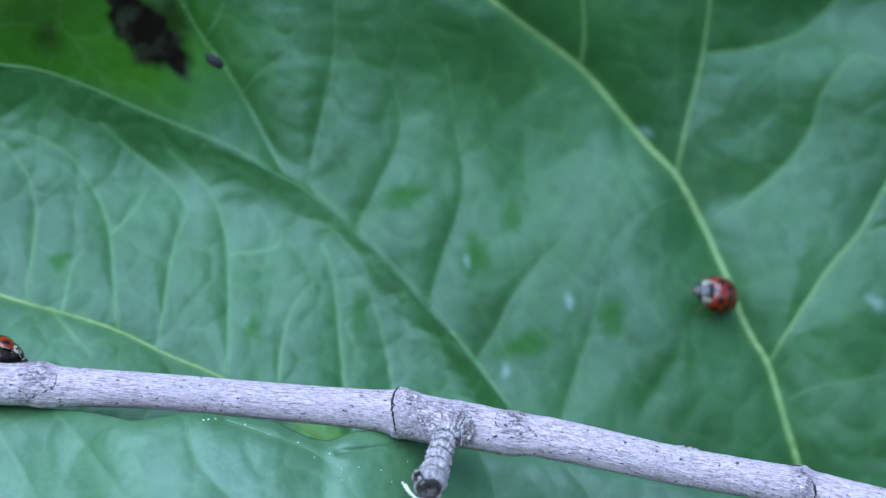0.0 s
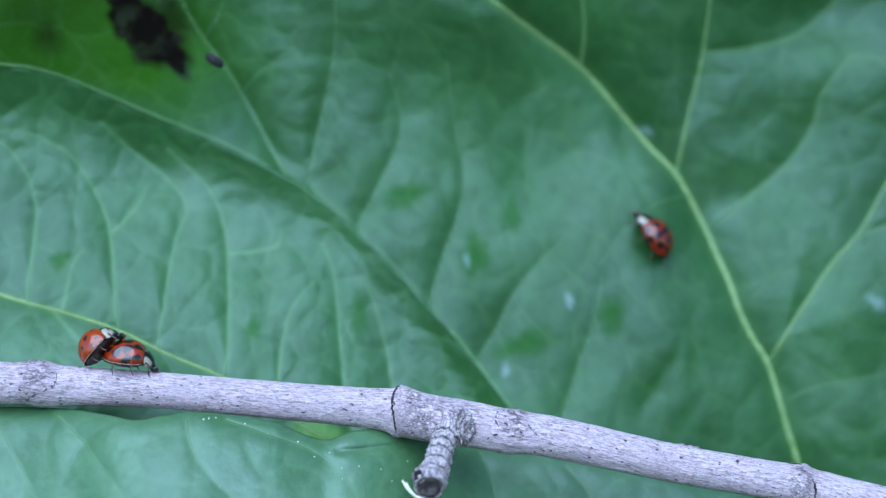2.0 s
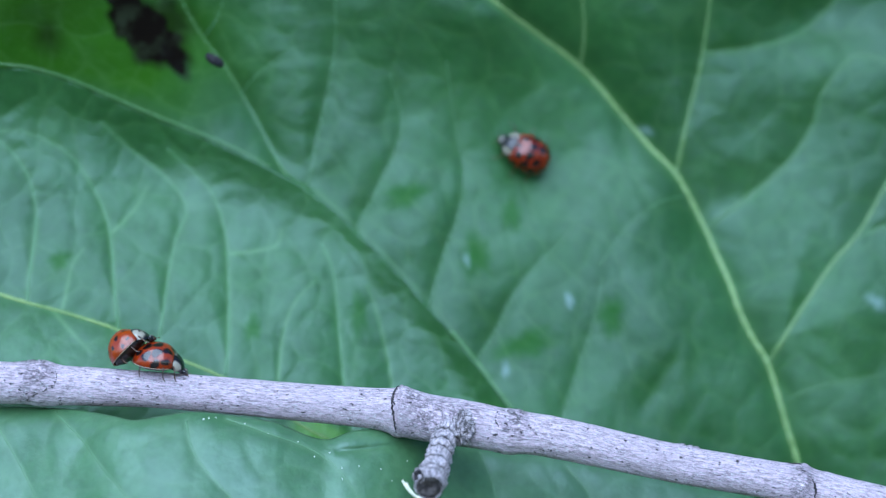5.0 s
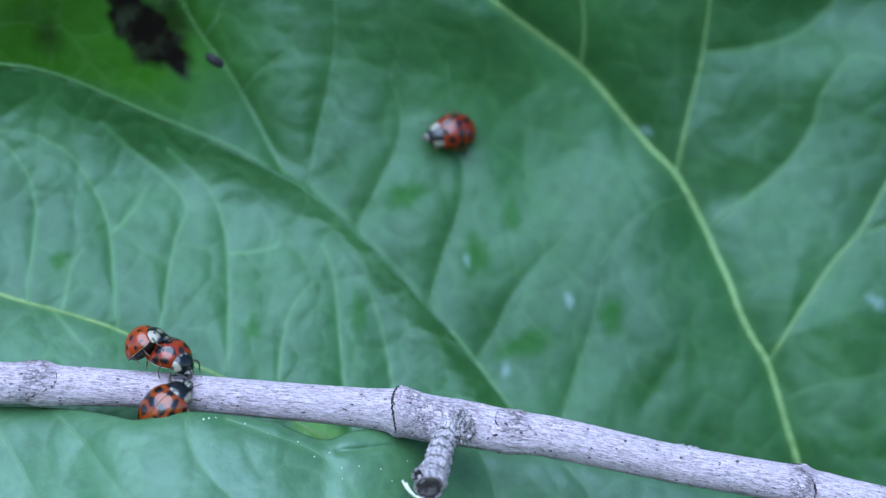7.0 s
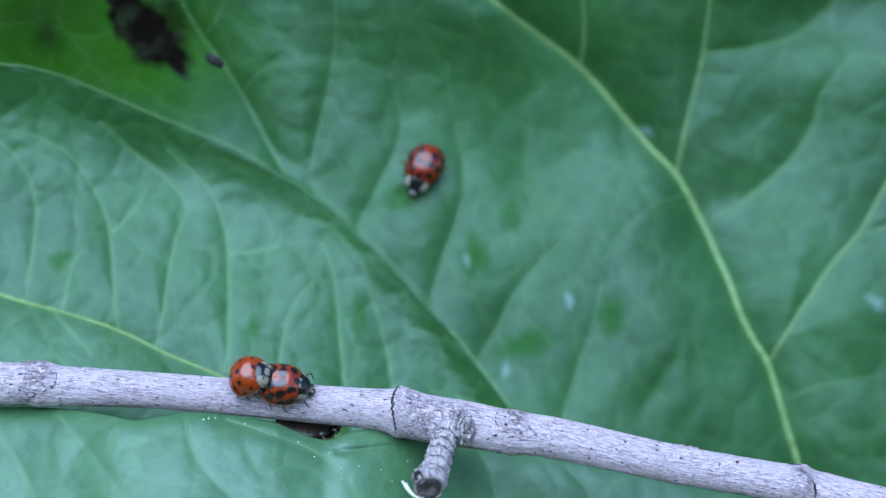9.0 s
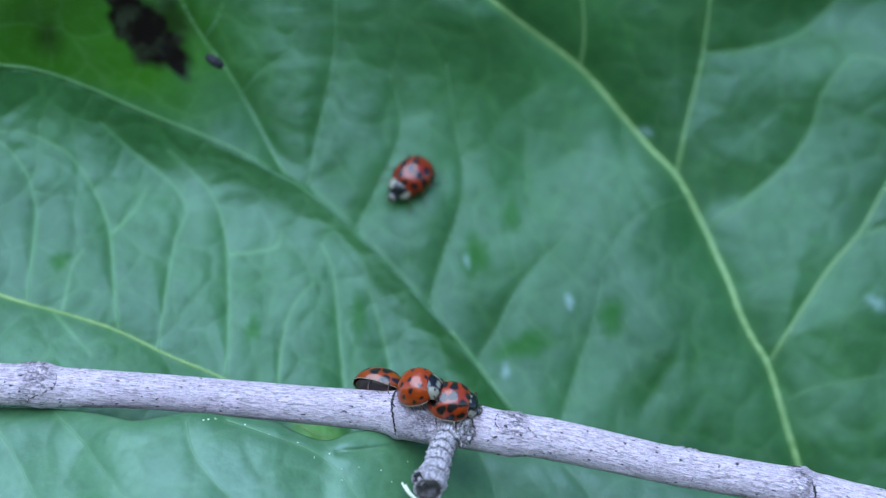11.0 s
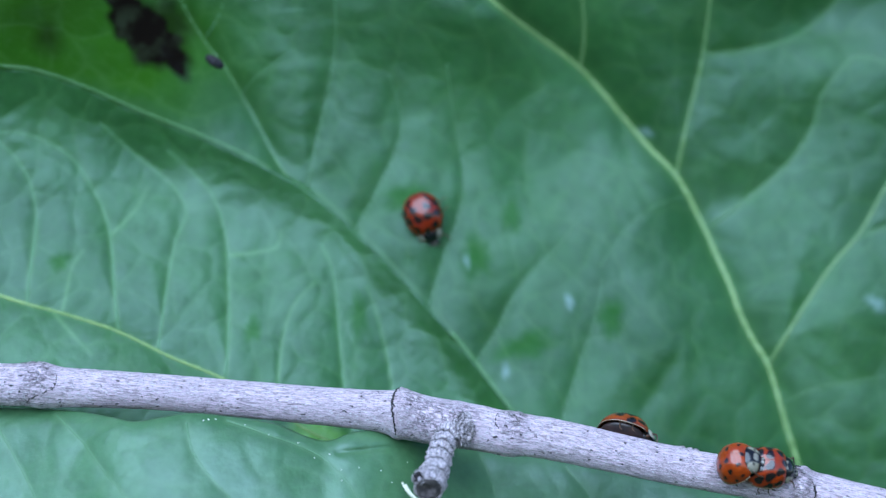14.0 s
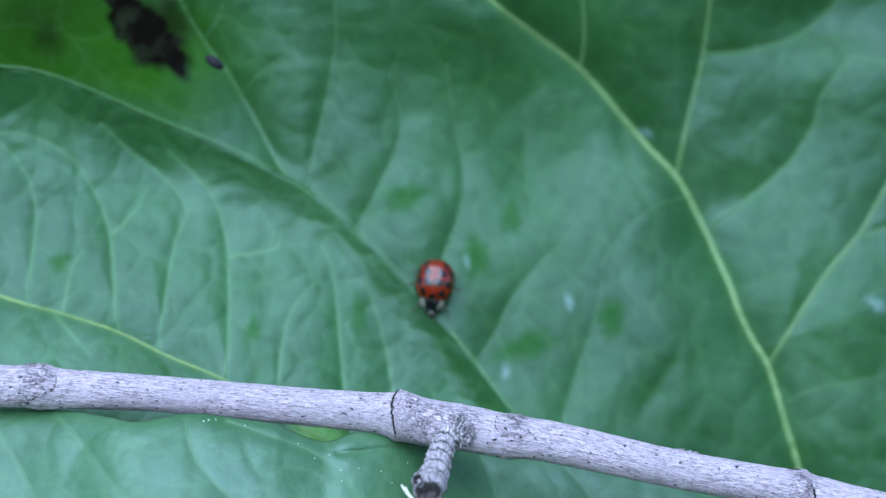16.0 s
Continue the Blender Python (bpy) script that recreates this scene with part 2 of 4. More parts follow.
def wobble(x, z, size, seed):
    """Smooth random undulation between -0.5 and 0.5."""
    table = np.random.RandomState(int(seed * 10)).rand(64, 64)
    u, v = x / size + 20.3, z / size + 20.7
    i, j = np.floor(u).astype(int), np.floor(v).astype(int)
    fu, fv = u - i, v - j
    fu, fv = fu ** 3 * (fu * (6 * fu - 15) + 10), fv ** 3 * (fv * (6 * fv - 15) + 10)
    a, b = table[i % 64, j % 64], table[(i + 1) % 64, j % 64]
    c, d = table[i % 64, (j + 1) % 64], table[(i + 1) % 64, (j + 1) % 64]
    return (a + (b - a) * fu) * (1 - fv) + (c + (d - c) * fu) * fv - 0.5


def spread(x, z, cx, cz, rx, rz, turn=0.0, soft=0.35, rough=0.25, seed=0.0):
    """A soft, ragged oval patch: 1 within, 0 without."""
    c, s = math.cos(radians(turn)), math.sin(radians(turn))
    u, v = ((x - cx) * c + (z - cz) * s) / rx, (-(x - cx) * s + (z - cz) * c) / rz
    a = np.arctan2(v, u)
    edge = 1 + rough * (0.5 * np.sin(3 * a + seed) + 0.35 * np.sin(5 * a + 2 * seed) + 0.3 * np.sin(9 * a + 3 * seed))
    return np.clip((edge - np.hypot(u, v)) / soft + 0.5, 0, 1)


class Leaf:
    """A leaf blade over the plan (x across, z up): base depth, ribs and veins pressed into it, and marks."""

    def __init__(self, base, seed, quilt, net=0.12, calm=None, waves=1.0):
        self.base, self.seed, self.quilt, self.veins, self.marks = base, seed, quilt, [], []
        self.net, self.calm, self.waves = net, calm, waves   # strength of the fine network; a margin near which the blade lies flat

    def vein(self, name, points, width, groove, reach, tint=0.25):
        self.veins.append((name, smooth_line(points, 14 * len(points)), width, groove, reach, tint))

    def mark(self, kind, *values, **more):
        self.marks.append((kind, values, more.pop("amount", 1.0), more))

    def depth(self, x, z):
        y = self.base(x, z)
        press = np.zeros(x.shape)
        for _, line, _, groove, reach, _ in self.veins:
            d, place = distance(x, z, line[::3] if len(line) > 60 else line[::2])
            fade = 1.0 if groove > 2.4 else 1 - 0.9 * np.clip((place - 0.35) / 0.65, 0, 1)
            press = np.maximum(press, groove * fade * np.exp(-d / reach))
        still = 1.0
        if self.calm:
            off = np.abs(z - self.calm(x))
            press = press * (1 - 0.85 * np.exp(-off / 2.0))
            still = 1 - 0.92 * np.exp(-(off / 4.0) ** 2)
        y = y + press - self.quilt * cells(x + 0.9 * np.sin(z / 2.3), z + 0.9 * np.sin(x / 2.1), 6.2, self.seed)
        y = y - 0.25 * self.quilt * cells(x + 0.4 * np.sin(z), z + 0.4 * np.sin(x), 2.3, self.seed + 1)
        for size, amount in ((17.0, 1.1), (8.0, 0.5), (3.9, 0.22), (1.7, 0.07)):
            y = y + self.waves * still * amount * wobble(x, z, size, self.seed + size)
        return y

    def attrs(self, x, z):
        out = {k: np.zeros(x.shape) for k in ("vein", "shaded", "blemish", "pale", "decay", "lime")}
        for _, line, width, _, _, tint in self.veins:
            d, place = distance(x, z, line[::2])
            out["vein"] = np.maximum(out["vein"], tint * (1 - 0.5 * place) * np.exp(-(d / (1.5 * width + 0.15)) ** 2))
        net = 1 - cells(x + 0.9 * np.sin(z / 2.3), z + 0.9 * np.sin(x / 2.1), 6.2, self.seed)
        out["vein"] = np.maximum(out["vein"], self.net * np.clip(net * 3.2 - 2.3, 0, 1))
        mesh_ = 1 - cells(x + 0.5 * np.sin(z), z + 0.5 * np.sin(x), 2.4, self.seed + 2)
        out["vein"] = np.maximum(out["vein"], 0.55 * self.net * np.clip(mesh_ * 3.2 - 2.3, 0, 1))
        for kind, values, amount, more in self.marks:
            out[kind] = np.maximum(out[kind], amount * spread(x, z, *values, **more))
        return out


def build_leaf(leaf, xs, top, bottom, rows, thing_ob, mat, keep=None, rib_mats=None):
    """Blade (a sheet with thickness) between two lines, with its ribs as parts."""
    v = np.linspace(0, 1, rows)[:, None]
    x = np.broadcast_to(xs[None, :], (rows, len(xs)))
    t, b = top(xs)[None, :], bottom(xs)[None, :]
    z = t + (b - t) * v
    y = leaf.depth(x, z)
    verts = np.stack([x, y, z], -1).reshape(-1, 3)
    faces = grid_faces(rows, len(xs))[:, ::-1]
    attrs = {k: a.ravel() for k, a in leaf.attrs(x, z).items()}
    if keep is not None:
        ok = keep(x, z).ravel()
        faces = faces[ok[faces].all(1)]
        used = np.unique(faces)
        index = np.full(len(verts), -1)
        index[used] = np.arange(len(used))
        verts, faces, attrs = verts[used], index[faces], {k: a[used] for k, a in attrs.items()}
    blade = mesh("blade", verts, faces, mat, thing_ob, "", attrs)
    solid = blade.modifiers.new("thickness", "SOLIDIFY")
    solid.thickness, solid.offset = 0.0004, -1
    for name, line, width, _, _, _ in leaf.veins:
        if keep is not None:
            line = line[keep(line[:, 0], line[:, 1])]
        else:
            line = line[(line[:, 1] <= np.interp(line[:, 0], xs, top(xs)) - 0.1) & (line[:, 0] > xs[0]) & (line[:, 0] < xs[-1])]
        if len(line) < 4 or width < 0.115:
            continue
        depth = leaf.depth(line[:, 0], line[:, 1])
        path = np.stack([line[:, 0], depth + (0.62 if name == "side_vein" and width > 0.25 else 0.25) * width, line[:, 1]], 1)
        radii = width * np.linspace(*((0.75, 1.45) if name == "midrib" else (1.0, 0.55)), len(line)) * (1 + 0.08 * np.sin(np.arange(len(line)) * 1.3))
        verts, faces = tube(path, radii, 8)
        mesh(name, verts, faces, (rib_mats or {}).get(name, M_VEIN), thing_ob)


def blend(points):
    """A smooth function of x through the given (x, z) points."""
    line = smooth_line(points, 300)
    return lambda x: np.interp(x, line[:, 0], line[:, 1])


# ---- leaves ----
fold_edge = blend([(-82.9, 26.8), (-66.8, 25.9), (-60.9, 24.9), (-56.4, 24.5), (-50.4, 22.6), (-42.0, 18.9), (-30.3, 14.1), (-22.4, 10.2), (-18.9, 8.1), (-12.1, 2.3), (-1.9, -8.4), (4.4, -15.9), (9.0, -22.1), (13.7, -27.9), (17.5, -33.3), (22.9, -43.3), (29.3, -57.5), (36.1, -75.9)])


DENTS = ((19, 13.5, 12, 11, 3.0), (56, 38, 10, 10, 4.0), (42, 10, 9, 8, 1.4), (3, 37, 11, 10, -2.6))   # hollows of the blade: place, reach, depth


TILTS = ((55, 29, 10, 6, -0.10, 0.40), (9, 27, 6, 10, 0.20, -0.20), (41, 10, 5, 4.5, 0.15, -0.25), (61, -12, 7, 8, 0.15, -0.2), (30, 3, 12, 8, 0.14, -0.16))   # leaning parts of the blade: place, reach, slope across and up


def bend(x, z):
    """The leaves arch toward the viewer higher up, most of all at the far corner."""
    return 0.0058 * np.maximum(z - 4, 0) ** 2 + 0.007 * np.maximum(-x - 36, 0) * np.maximum(z - 6, 0)


def back_base(x, z):
    roll = 0.15 * np.exp(-np.maximum(z - fold_edge(x), 0) / 1.2) * (x < 20)
    dents = sum(d * np.exp(-((x - cx) / rx) ** 2 - ((z - cz) / rz) ** 2) for cx, cz, rx, rz, d in DENTS)
    dents = dents + sum((gx * (x - cx) + gz * (z - cz)) * np.exp(-((x - cx) / rx) ** 2 - ((z - cz) / rz) ** 2) for cx, cz, rx, rz, gx, gz in TILTS)
    return 22 + 0.08 * x + 0.22 * z - bend(x, z) + roll + dents + 0.03 * np.maximum(-8 - z, 0) ** 1.5 * np.clip((x - 18) / 20, 0, 1)


back = Leaf(back_base, 3, 0.10, 0.20, fold_edge)
back.vein("midrib", [(2.9, 39.7), (6.8, 35.1), (13.3, 30.5), (19.7, 25.9), (25.6, 19.3), (29.6, 14.5), (33.4, 10.4), (37.1, 3.3), (38.8, -0.7), (40.5, -4.7), (41.8, -8.7), (43.7, -12.7), (45.9, -16.5), (48.2, -24.6), (50.0, -30.6), (52.2, -40.5), (54.0, -52.6)], 0.44, 3.0, 4.5, 0.7)
back.vein("side_rib", [(-39.5, 41.6), (-36.2, 34.0), (-33.1, 28.9), (-30.4, 25.4), (-26.5, 18.7), (-22.5, 11.2), (-19.3, 8.6)], 0.24, 2.5, 3.0, 0.35)
back.vein("margin", [(-17.6, 8.0), (-12.0, 3.1), (-1.7, -7.6), (4.5, -14.9), (9.2, -21.3)], 0.10, 0.3, 1.5, 0.35)
back.vein("margin", [(-66.7, 26.3), (-60.8, 25.4), (-56.3, 24.9), (-50.3, 23.0), (-41.9, 19.4), (-30.2, 14.6), (-24.0, 11.4)], 0.16, 0.0, 1.0, 0.45)
back.vein("pale_margin", [(1.2, -11.4), (4.6, -15.5), (9.2, -21.6), (13.9, -27.6), (16.5, -31.4)], 0.17, 0.0, 1.0, 0.5)
back.vein("rib", [(19.6, 25.8), (20.0, 30.5), (19.5, 36.8), (18.7, 44.5)], 0.22, 1.0, 2.6, 0.5)
back.vein("rib", [(33.2, 10.4), (34.7, 18.2), (36.7, 26.6), (37.8, 35.4), (38.2, 41.7)], 0.27, 1.2, 3.0, 0.55)
back.vein("side_vein", [(36.8, 27.8), (44.0, 28.7), (50.7, 30.8), (55.8, 35.1), (59.7, 40.6)], 0.16, 0.8, 2.2, 0.65)
back.vein("side_vein", [(37.3, 2.9), (44.8, 8.5), (49.7, 13.0), (52.9, 18.2), (53.8, 21.9), (57.2, 26.4), (60.4, 27.6), (69.3, 24.4)], 0.18, 0.9, 2.6, 0.65)
back.vein("rib", [(45.6, -16.4), (49.8, -9.5), (54.8, -2.3), (59.1, 2.5), (63.2, 9.4), (69.3, 19.5)], 0.30, 1.2, 3.0, 0.55)
back.vein("side_vein", [(58.2, 1.7), (63.0, 3.3), (70.5, 4.1)], 0.15, 0.8, 2.0, 0.65)
back.vein("side_vein", [(34.6, 7.7), (30.1, 6.3), (26.0, 3.3), (21.9, -2.3)], 0.13, 0.9, 2.2)
back.vein("side_vein", [(-18.9, 8.8), (-17.8, 15.2), (-16.2, 22.3), (-15.0, 30.2), (-15.3, 38.1)], 0.18, 1.17, 1.98, 0.25)
back.vein("side_vein", [(-12.2, 2.8), (-9.4, 8.0), (-6.7, 13.6), (-5.9, 18.4), (-7.5, 24.7)], 0.17, 1.08, 1.81)
back.vein("side_vein", [(-1.9, -7.8), (0.1, -0.7), (2.1, 4.8), (2.9, 10.4), (1.7, 17.6), (0.5, 26.3)], 0.18, 1.17, 1.98, 0.25)
back.vein("side_vein", [(4.4, -15.6), (7.2, -11.7), (9.5, -7.0), (12.4, -3.1), (16.4, 0.9), (19.3, 4.5)], 0.17, 1.26, 1.98, 0.25)
back.vein("side_vein", [(-33.1, 30.1), (-31.5, 32.5), (-29.9, 37.2)], 0.15, 1.0, 2.0)
back.vein("side_vein", [(-28.4, 21.9), (-24.9, 25.4), (-20.9, 28.2)], 0.13, 0.9, 1.8)
back.vein("side_vein", [(16.1, -24.9), (18.5, -17.2), (21.0, -10.2), (22.3, -3.9)], 0.13, 1.0, 2.2)
back.vein("side_vein", [(28.0, -21.9), (32.1, -15.7), (35.3, -9.4)], 0.11, 0.9, 2.2)
back.vein("side_vein", [(47.4, -22.0), (51.0, -19.8), (55.5, -18.6), (62.0, -17.6)], 0.15, 0.8, 2.0, 0.5)
back.vein("side_vein", [(41.0, -5.9), (50.8, -2.3), (55.7, 0.1)], 0.10, 0.6, 2.0)
back.mark("decay", -39.73, 28.97, 5.2, 3.4, -48, soft=0.4, rough=0.3, seed=1.0)
back.mark("decay", -43.92, 32.75, 2.6, 4.6, 22, soft=0.3, rough=0.35, seed=2.0)
back.mark("decay", -38.31, 32.11, 2.8, 3.8, 30, soft=0.9, rough=0.2, seed=5.0, amount=0.75)
back.mark("decay", -54.31, 29.45, 1.8, 2.2, 0, soft=1.5, rough=0.1, seed=4.0, amount=0.65)
back.mark("decay", -55.32, 32.62, 6.0, 2.5, 10, soft=1.8, rough=0.1, seed=6.0, amount=0.35)
# far corner darkened in the colour, for the shade there
back.mark("shaded", -52.39, 31.17, 23, 11, -10, soft=0.7, rough=0.12, seed=3.0)
back.mark("blemish", -5.06, 7.59, 2.9, 1.4, 20, soft=1.0, rough=0.28, seed=1.5)
back.mark("blemish", 4.57, -1.10, 1.8, 2.7, 0, soft=1.0, rough=0.28, seed=2.5)
back.mark("blemish", 9.60, 4.84, 1.2, 2.1, 0, soft=1.0, rough=0.28, seed=3.5)
back.mark("blemish", 11.43, -13.23, 4, 1.6, 15, soft=1.0, rough=0.28, seed=4.5)
back.mark("blemish", 23.30, -9.37, 1.6, 2.4, 0, soft=1.0, rough=0.28, seed=5.5)
# glints of small wet spots, painted as pale colour
back.mark("pale", 17.63, -7.24, 0.55, 1.0, 10, soft=0.9, seed=1.2)
back.mark("pale", 8.67, -16.71, 0.5, 0.9, -10, soft=1.2, seed=2.2)
back.mark("pale", 28.95, 16.92, 1.0, 0.5, -15, soft=1.2, seed=3.2)
back.mark("pale", 60.87, -7.47, 1.4, 0.7, -35, soft=1.4, seed=4.2)
back.mark("pale", 3.31, -1.50, 0.4, 0.8, 10, soft=1.4, seed=5.2)


def fold_base(x, z):
    d = (fold_edge(x) - z) * 0.8
    h = np.maximum(d, 0)
    return 22 + 0.08 * x + 0.22 * z - bend(x, z) + 0.25 - 0.30 * d + np.interp(x, (-25, -5), (3.5, 2.7)) * (h / 4.6) / (1 + (h / 4.6) ** 4) ** 0.25 + 1.2 * np.maximum(-d, 0) + 2.4 * (1 - np.exp(-h / 8.0)) * np.exp(-((x + 2) / 13) ** 2 - ((z + 18) / 15) ** 2)


fold = Leaf(fold_base, 11, 0.16, 0.20, fold_edge)
fold.vein("bright_rib", [(-64.8, -4.5), (-60.2, -6.2), (-56.3, -7.4), (-51.0, -8.8), (-44.1, -11.1), (-37.2, -14.4), (-30.2, -17.3), (-24.4, -20.7), (-18.35, -24.4), (-15.0, -26.1), (-9.5, -29.8)], 0.31, 1.6, 4.0, 0.4)
fold.vein("side_vein", [(-56.5, -7.2), (-56.3, -2.2), (-56.0, 3.2), (-56.6, 7.9), (-58.3, 11.8), (-61.5, 15.0), (-66.0, 16.5)], 0.142, 0.60, 1.64, 0.75)
fold.vein("side_vein", [(-51.8, -8.5), (-51.2, -5.3), (-50.7, -2.2), (-49.3, 0.1)], 0.114, 0.38, 1.36, 0.75)
fold.vein("side_vein", [(-44.1, -10.9), (-44.8, -6.1), (-45.5, -0.7), (-46.5, 4.0), (-48.7, 8.7), (-52.3, 13.5), (-58.1, 16.2), (-63.0, 16.1)], 0.162, 0.65, 1.64, 0.75)
fold.vein("side_vein", [(-38.7, -13.4), (-38.2, -8.4), (-37.7, -3.0), (-37.0, 1.6), (-35.8, 5.6), (-38.3, 9.6), (-43.1, 13.5), (-47.8, 17.9)], 0.123, 0.55, 1.64, 0.75)
fold.vein("side_vein", [(-29.5, -17.2), (-29.3, -11.5), (-29.6, -4.6), (-30.2, 1.7), (-32.0, 7.2), (-34.5, 10.4), (-38.5, 14.0)], 0.162, 0.65, 1.64, 0.75)
fold.vein("side_vein", [(-46.0, 2.0), (-42.8, 5.6), (-41.2, 8.8)], 0.109, 0.38, 1.09, 0.75)
fold.vein("side_vein", [(-12.6, -24.5), (-13.5, -19.3), (-14.4, -10.9), (-15.3, -3.1), (-17.0, 0.9)], 0.133, 0.55, 1.64, 0.75)
fold.vein("side_vein", [(-22.6, -20.3), (-22.0, -12.3), (-20.6, -7.7), (-17.6, -4.2)], 0.109, 0.44, 1.46, 0.75)
fold.vein("side_vein", [(-30.1, -0.7), (-26.3, -0.3), (-23.2, 0.5), (-22.5, 2.9)], 0.109, 0.33, 1.09, 0.75)
fold.vein("side_vein", [(-52.9, -8.4), (-50.1, -11.4), (-47.3, -14.1)], 0.109, 0.33, 1.09, 0.75)
fold.vein("side_vein", [(-6.5, -24.7), (-7.3, -17.1), (-9.0, -9.4), (-10.6, -4.7)], 0.109, 0.44, 1.82, 0.75)
# lit patch below the twig, its light painted as yellow-green
fold.mark("lime", -16.6, -25.2, 3.8, 1.9, -20, soft=0.7, rough=0.15, seed=2.0)
fold.mark("blemish", -52.38, -1.48, 1.4, 1, 30, soft=1.0, rough=0.28, seed=1.0)
fold.mark("blemish", -11.63, -9.29, 1, 2.7, 0, soft=1.0, rough=0.28, seed=2.0)
fold.mark("blemish", -25.96, -10.81, 0.96, 1.5, 0, soft=1.0, rough=0.28, seed=3.0)
front_edge = blend([(-80.5, -21.8), (-62.4, -20.8), (-57.8, -20.7), (-49.3, -20.8), (-45.4, -21.1), (-42.3, -21.5), (-39.6, -21.9), (-36.4, -21.4), (-33.1, -20.9), (-30.6, -20.9), (-27.8, -21.3), (-22.0, -22.2), (-20.4, -22.8), (-18.9, -23.5), (-17.4, -24.1), (-15.6, -24.6), (-14.2, -24.5), (-12.4, -23.8), (-10.6, -23.5), (-6.2, -23.6), (-1.8, -25.3), (5.8, -26.7), (16.5, -27.7), (32.0, -30.8), (47.4, -34.2), (55.2, -35.8)])
front_lean = blend([(-90, 3), (-60, 0.5), (-48, -3.0), (-39, -7.6), (-24, -6.2), (-13, -3.7), (-5, 1.0), (0, 5.5), (6, 9.0), (18, 11.0), (45, 12.2), (60, 13)])


def front_base(x, z):
    d = np.maximum(front_edge(x) - z, 0)
    return front_lean(x) - 0.55 * d + 1.6 * np.exp(-d / 1.2)


front = Leaf(front_base, 23, 0.14, 0.18, waves=0.55)
# creases of the blade; light on their ridges is painted as pale lines
front.vein("side_vein", [(-50.5, -21.2), (-46.2, -24.7), (-43.5, -27.5), (-39.2, -31.7), (-34.9, -36.7)], 0.12, 0.45, 1.3, 0.45)
front.vein("side_vein", [(-27.8, -21.8), (-22.7, -23.5), (-16.3, -26.1), (-12.0, -29.9), (-9.1, -35.2)], 0.12, 0.45, 1.3, 0.45)
front.vein("side_vein", [(-32.8, -22.0), (-31.7, -25.6), (-29.2, -28.8), (-25.6, -32.5), (-22.0, -37.6)], 0.12, 0.45, 1.3, 0.45)
front.vein("side_vein", [(5.0, -27.3), (6.6, -31.2), (7.3, -35.0), (7.7, -39.6)], 0.12, 0.45, 1.3, 0.45)
front.vein("side_vein", [(-58.6, -22.4), (-54.0, -28.6), (-50.9, -33.6), (-48.6, -38.0)], 0.12, 0.45, 1.3, 0.45)
front.vein("side_vein", [(16.5, -29.2), (19.6, -32.9), (21.2, -37.5)], 0.12, 0.45, 1.3, 0.45)

front.vein("fold_line", [(-13.4, -26.0), (-9.9, -25.75), (-6.2, -25.6), (-2.0, -26.0), (0.5, -26.4)], 0.05, 0.7, 0.45, 0.0)

RIBS = {"midrib": M_RIB, "bright_rib": M_RIB_BRIGHT, "rib": M_DIM_RIB, "side_rib": M_SIDE_RIB, "pale_margin": M_SIDE_RIB, "margin": M_SIDE_RIB}
leaf_back = thing("leaf", pose(0, 0, H), "large dark green ribbed leaf with a decayed brown patch", "leaf", "leaves")
build_leaf(back, np.linspace(-125, 105, 470), lambda x: np.full(x.shape, 75.0), fold_edge, 300, leaf_back, M_BACK,
           keep=lambda x, z: (np.hypot((x + 10) / (112 + 3 * np.sin(z / 7)), (z - 2) / (70 + 2.5 * np.sin(x / 6))) < 1) & (z >= fold_edge(x) - 0.01), rib_mats=RIBS)
leaf_fold = thing("leaf", pose(0, 0, H), "bulging green leaf with a yellow-green rib behind the twig", "leaf", "leaves")
build_leaf(fold, np.linspace(-100, 24, 500), lambda x: fold_edge(x) + 0.7, lambda x: np.full(x.shape, -50.0), 320, leaf_fold, M_FOLD, rib_mats=dict(RIBS, side_vein=M_LIGHT_VEIN),
           keep=lambda x, z: z > -36 - 0.05 * x)
leaf_front = thing("leaf", pose(0, 0, H), "pale green leaf edge curling up below the twig", "leaf", "leaves")
build_leaf(front, np.linspace(-90, 50, 380), front_edge, lambda x: np.full(x.shape, -52.0), 150, leaf_front, M_FRONT, rib_mats={"side_vein": M_CREASE},
           keep=lambda x, z: (z > -48 + 0.012 * (x + 20) ** 2 * 0.3) & (z <= front_edge(x) + 0.01))

# ground out of view, added for dark green bounce and reflections
ground = mesh("ground", [(-9e5, -9e5, 0), (9e5, -9e5, 0), (9e5, 9e5, 0), (-9e5, 9e5, 0)], [(0, 1, 2, 3)], M_SOIL)
tagged(ground, "dark grassy garden soil under the leaves", "ground", kind="structure")

# ---- the twig ----
PIVOT = (-110.0, 0.0)
AXIS = [(-87.37, -15.79, 2.95), (-68.92, -16.75, 2.80), (-57.85, -17.41, 2.73), (-54.53, -17.49, 2.80), (-52.32, -17.56, 2.95), (-50.10, -17.78, 2.66), (-43.09, -18.08, 2.44), (-35.71, -18.52, 2.32), (-20.96, -19.78, 2.44), (-9.89, -20.73, 2.62), (-6.94, -21.02, 2.92), (-5.76, -21.20, 3.28), (-4.57, -21.40, 3.20), (-1.77, -22.06, 3.06), (2.66, -22.73, 3.03), (7.82, -23.69, 2.88), (8.93, -23.83, 2.88), (11.51, -24.13, 2.73), (15.94, -24.87, 2.66), (30.70, -28.04, 2.51), (43.98, -30.33, 2.51), (46.34, -30.77, 2.80), (48.41, -31.36, 2.58), (57.85, -33.65, 2.58), (71.28, -36.82, 2.58), (86.04, -40.14, 2.51)]


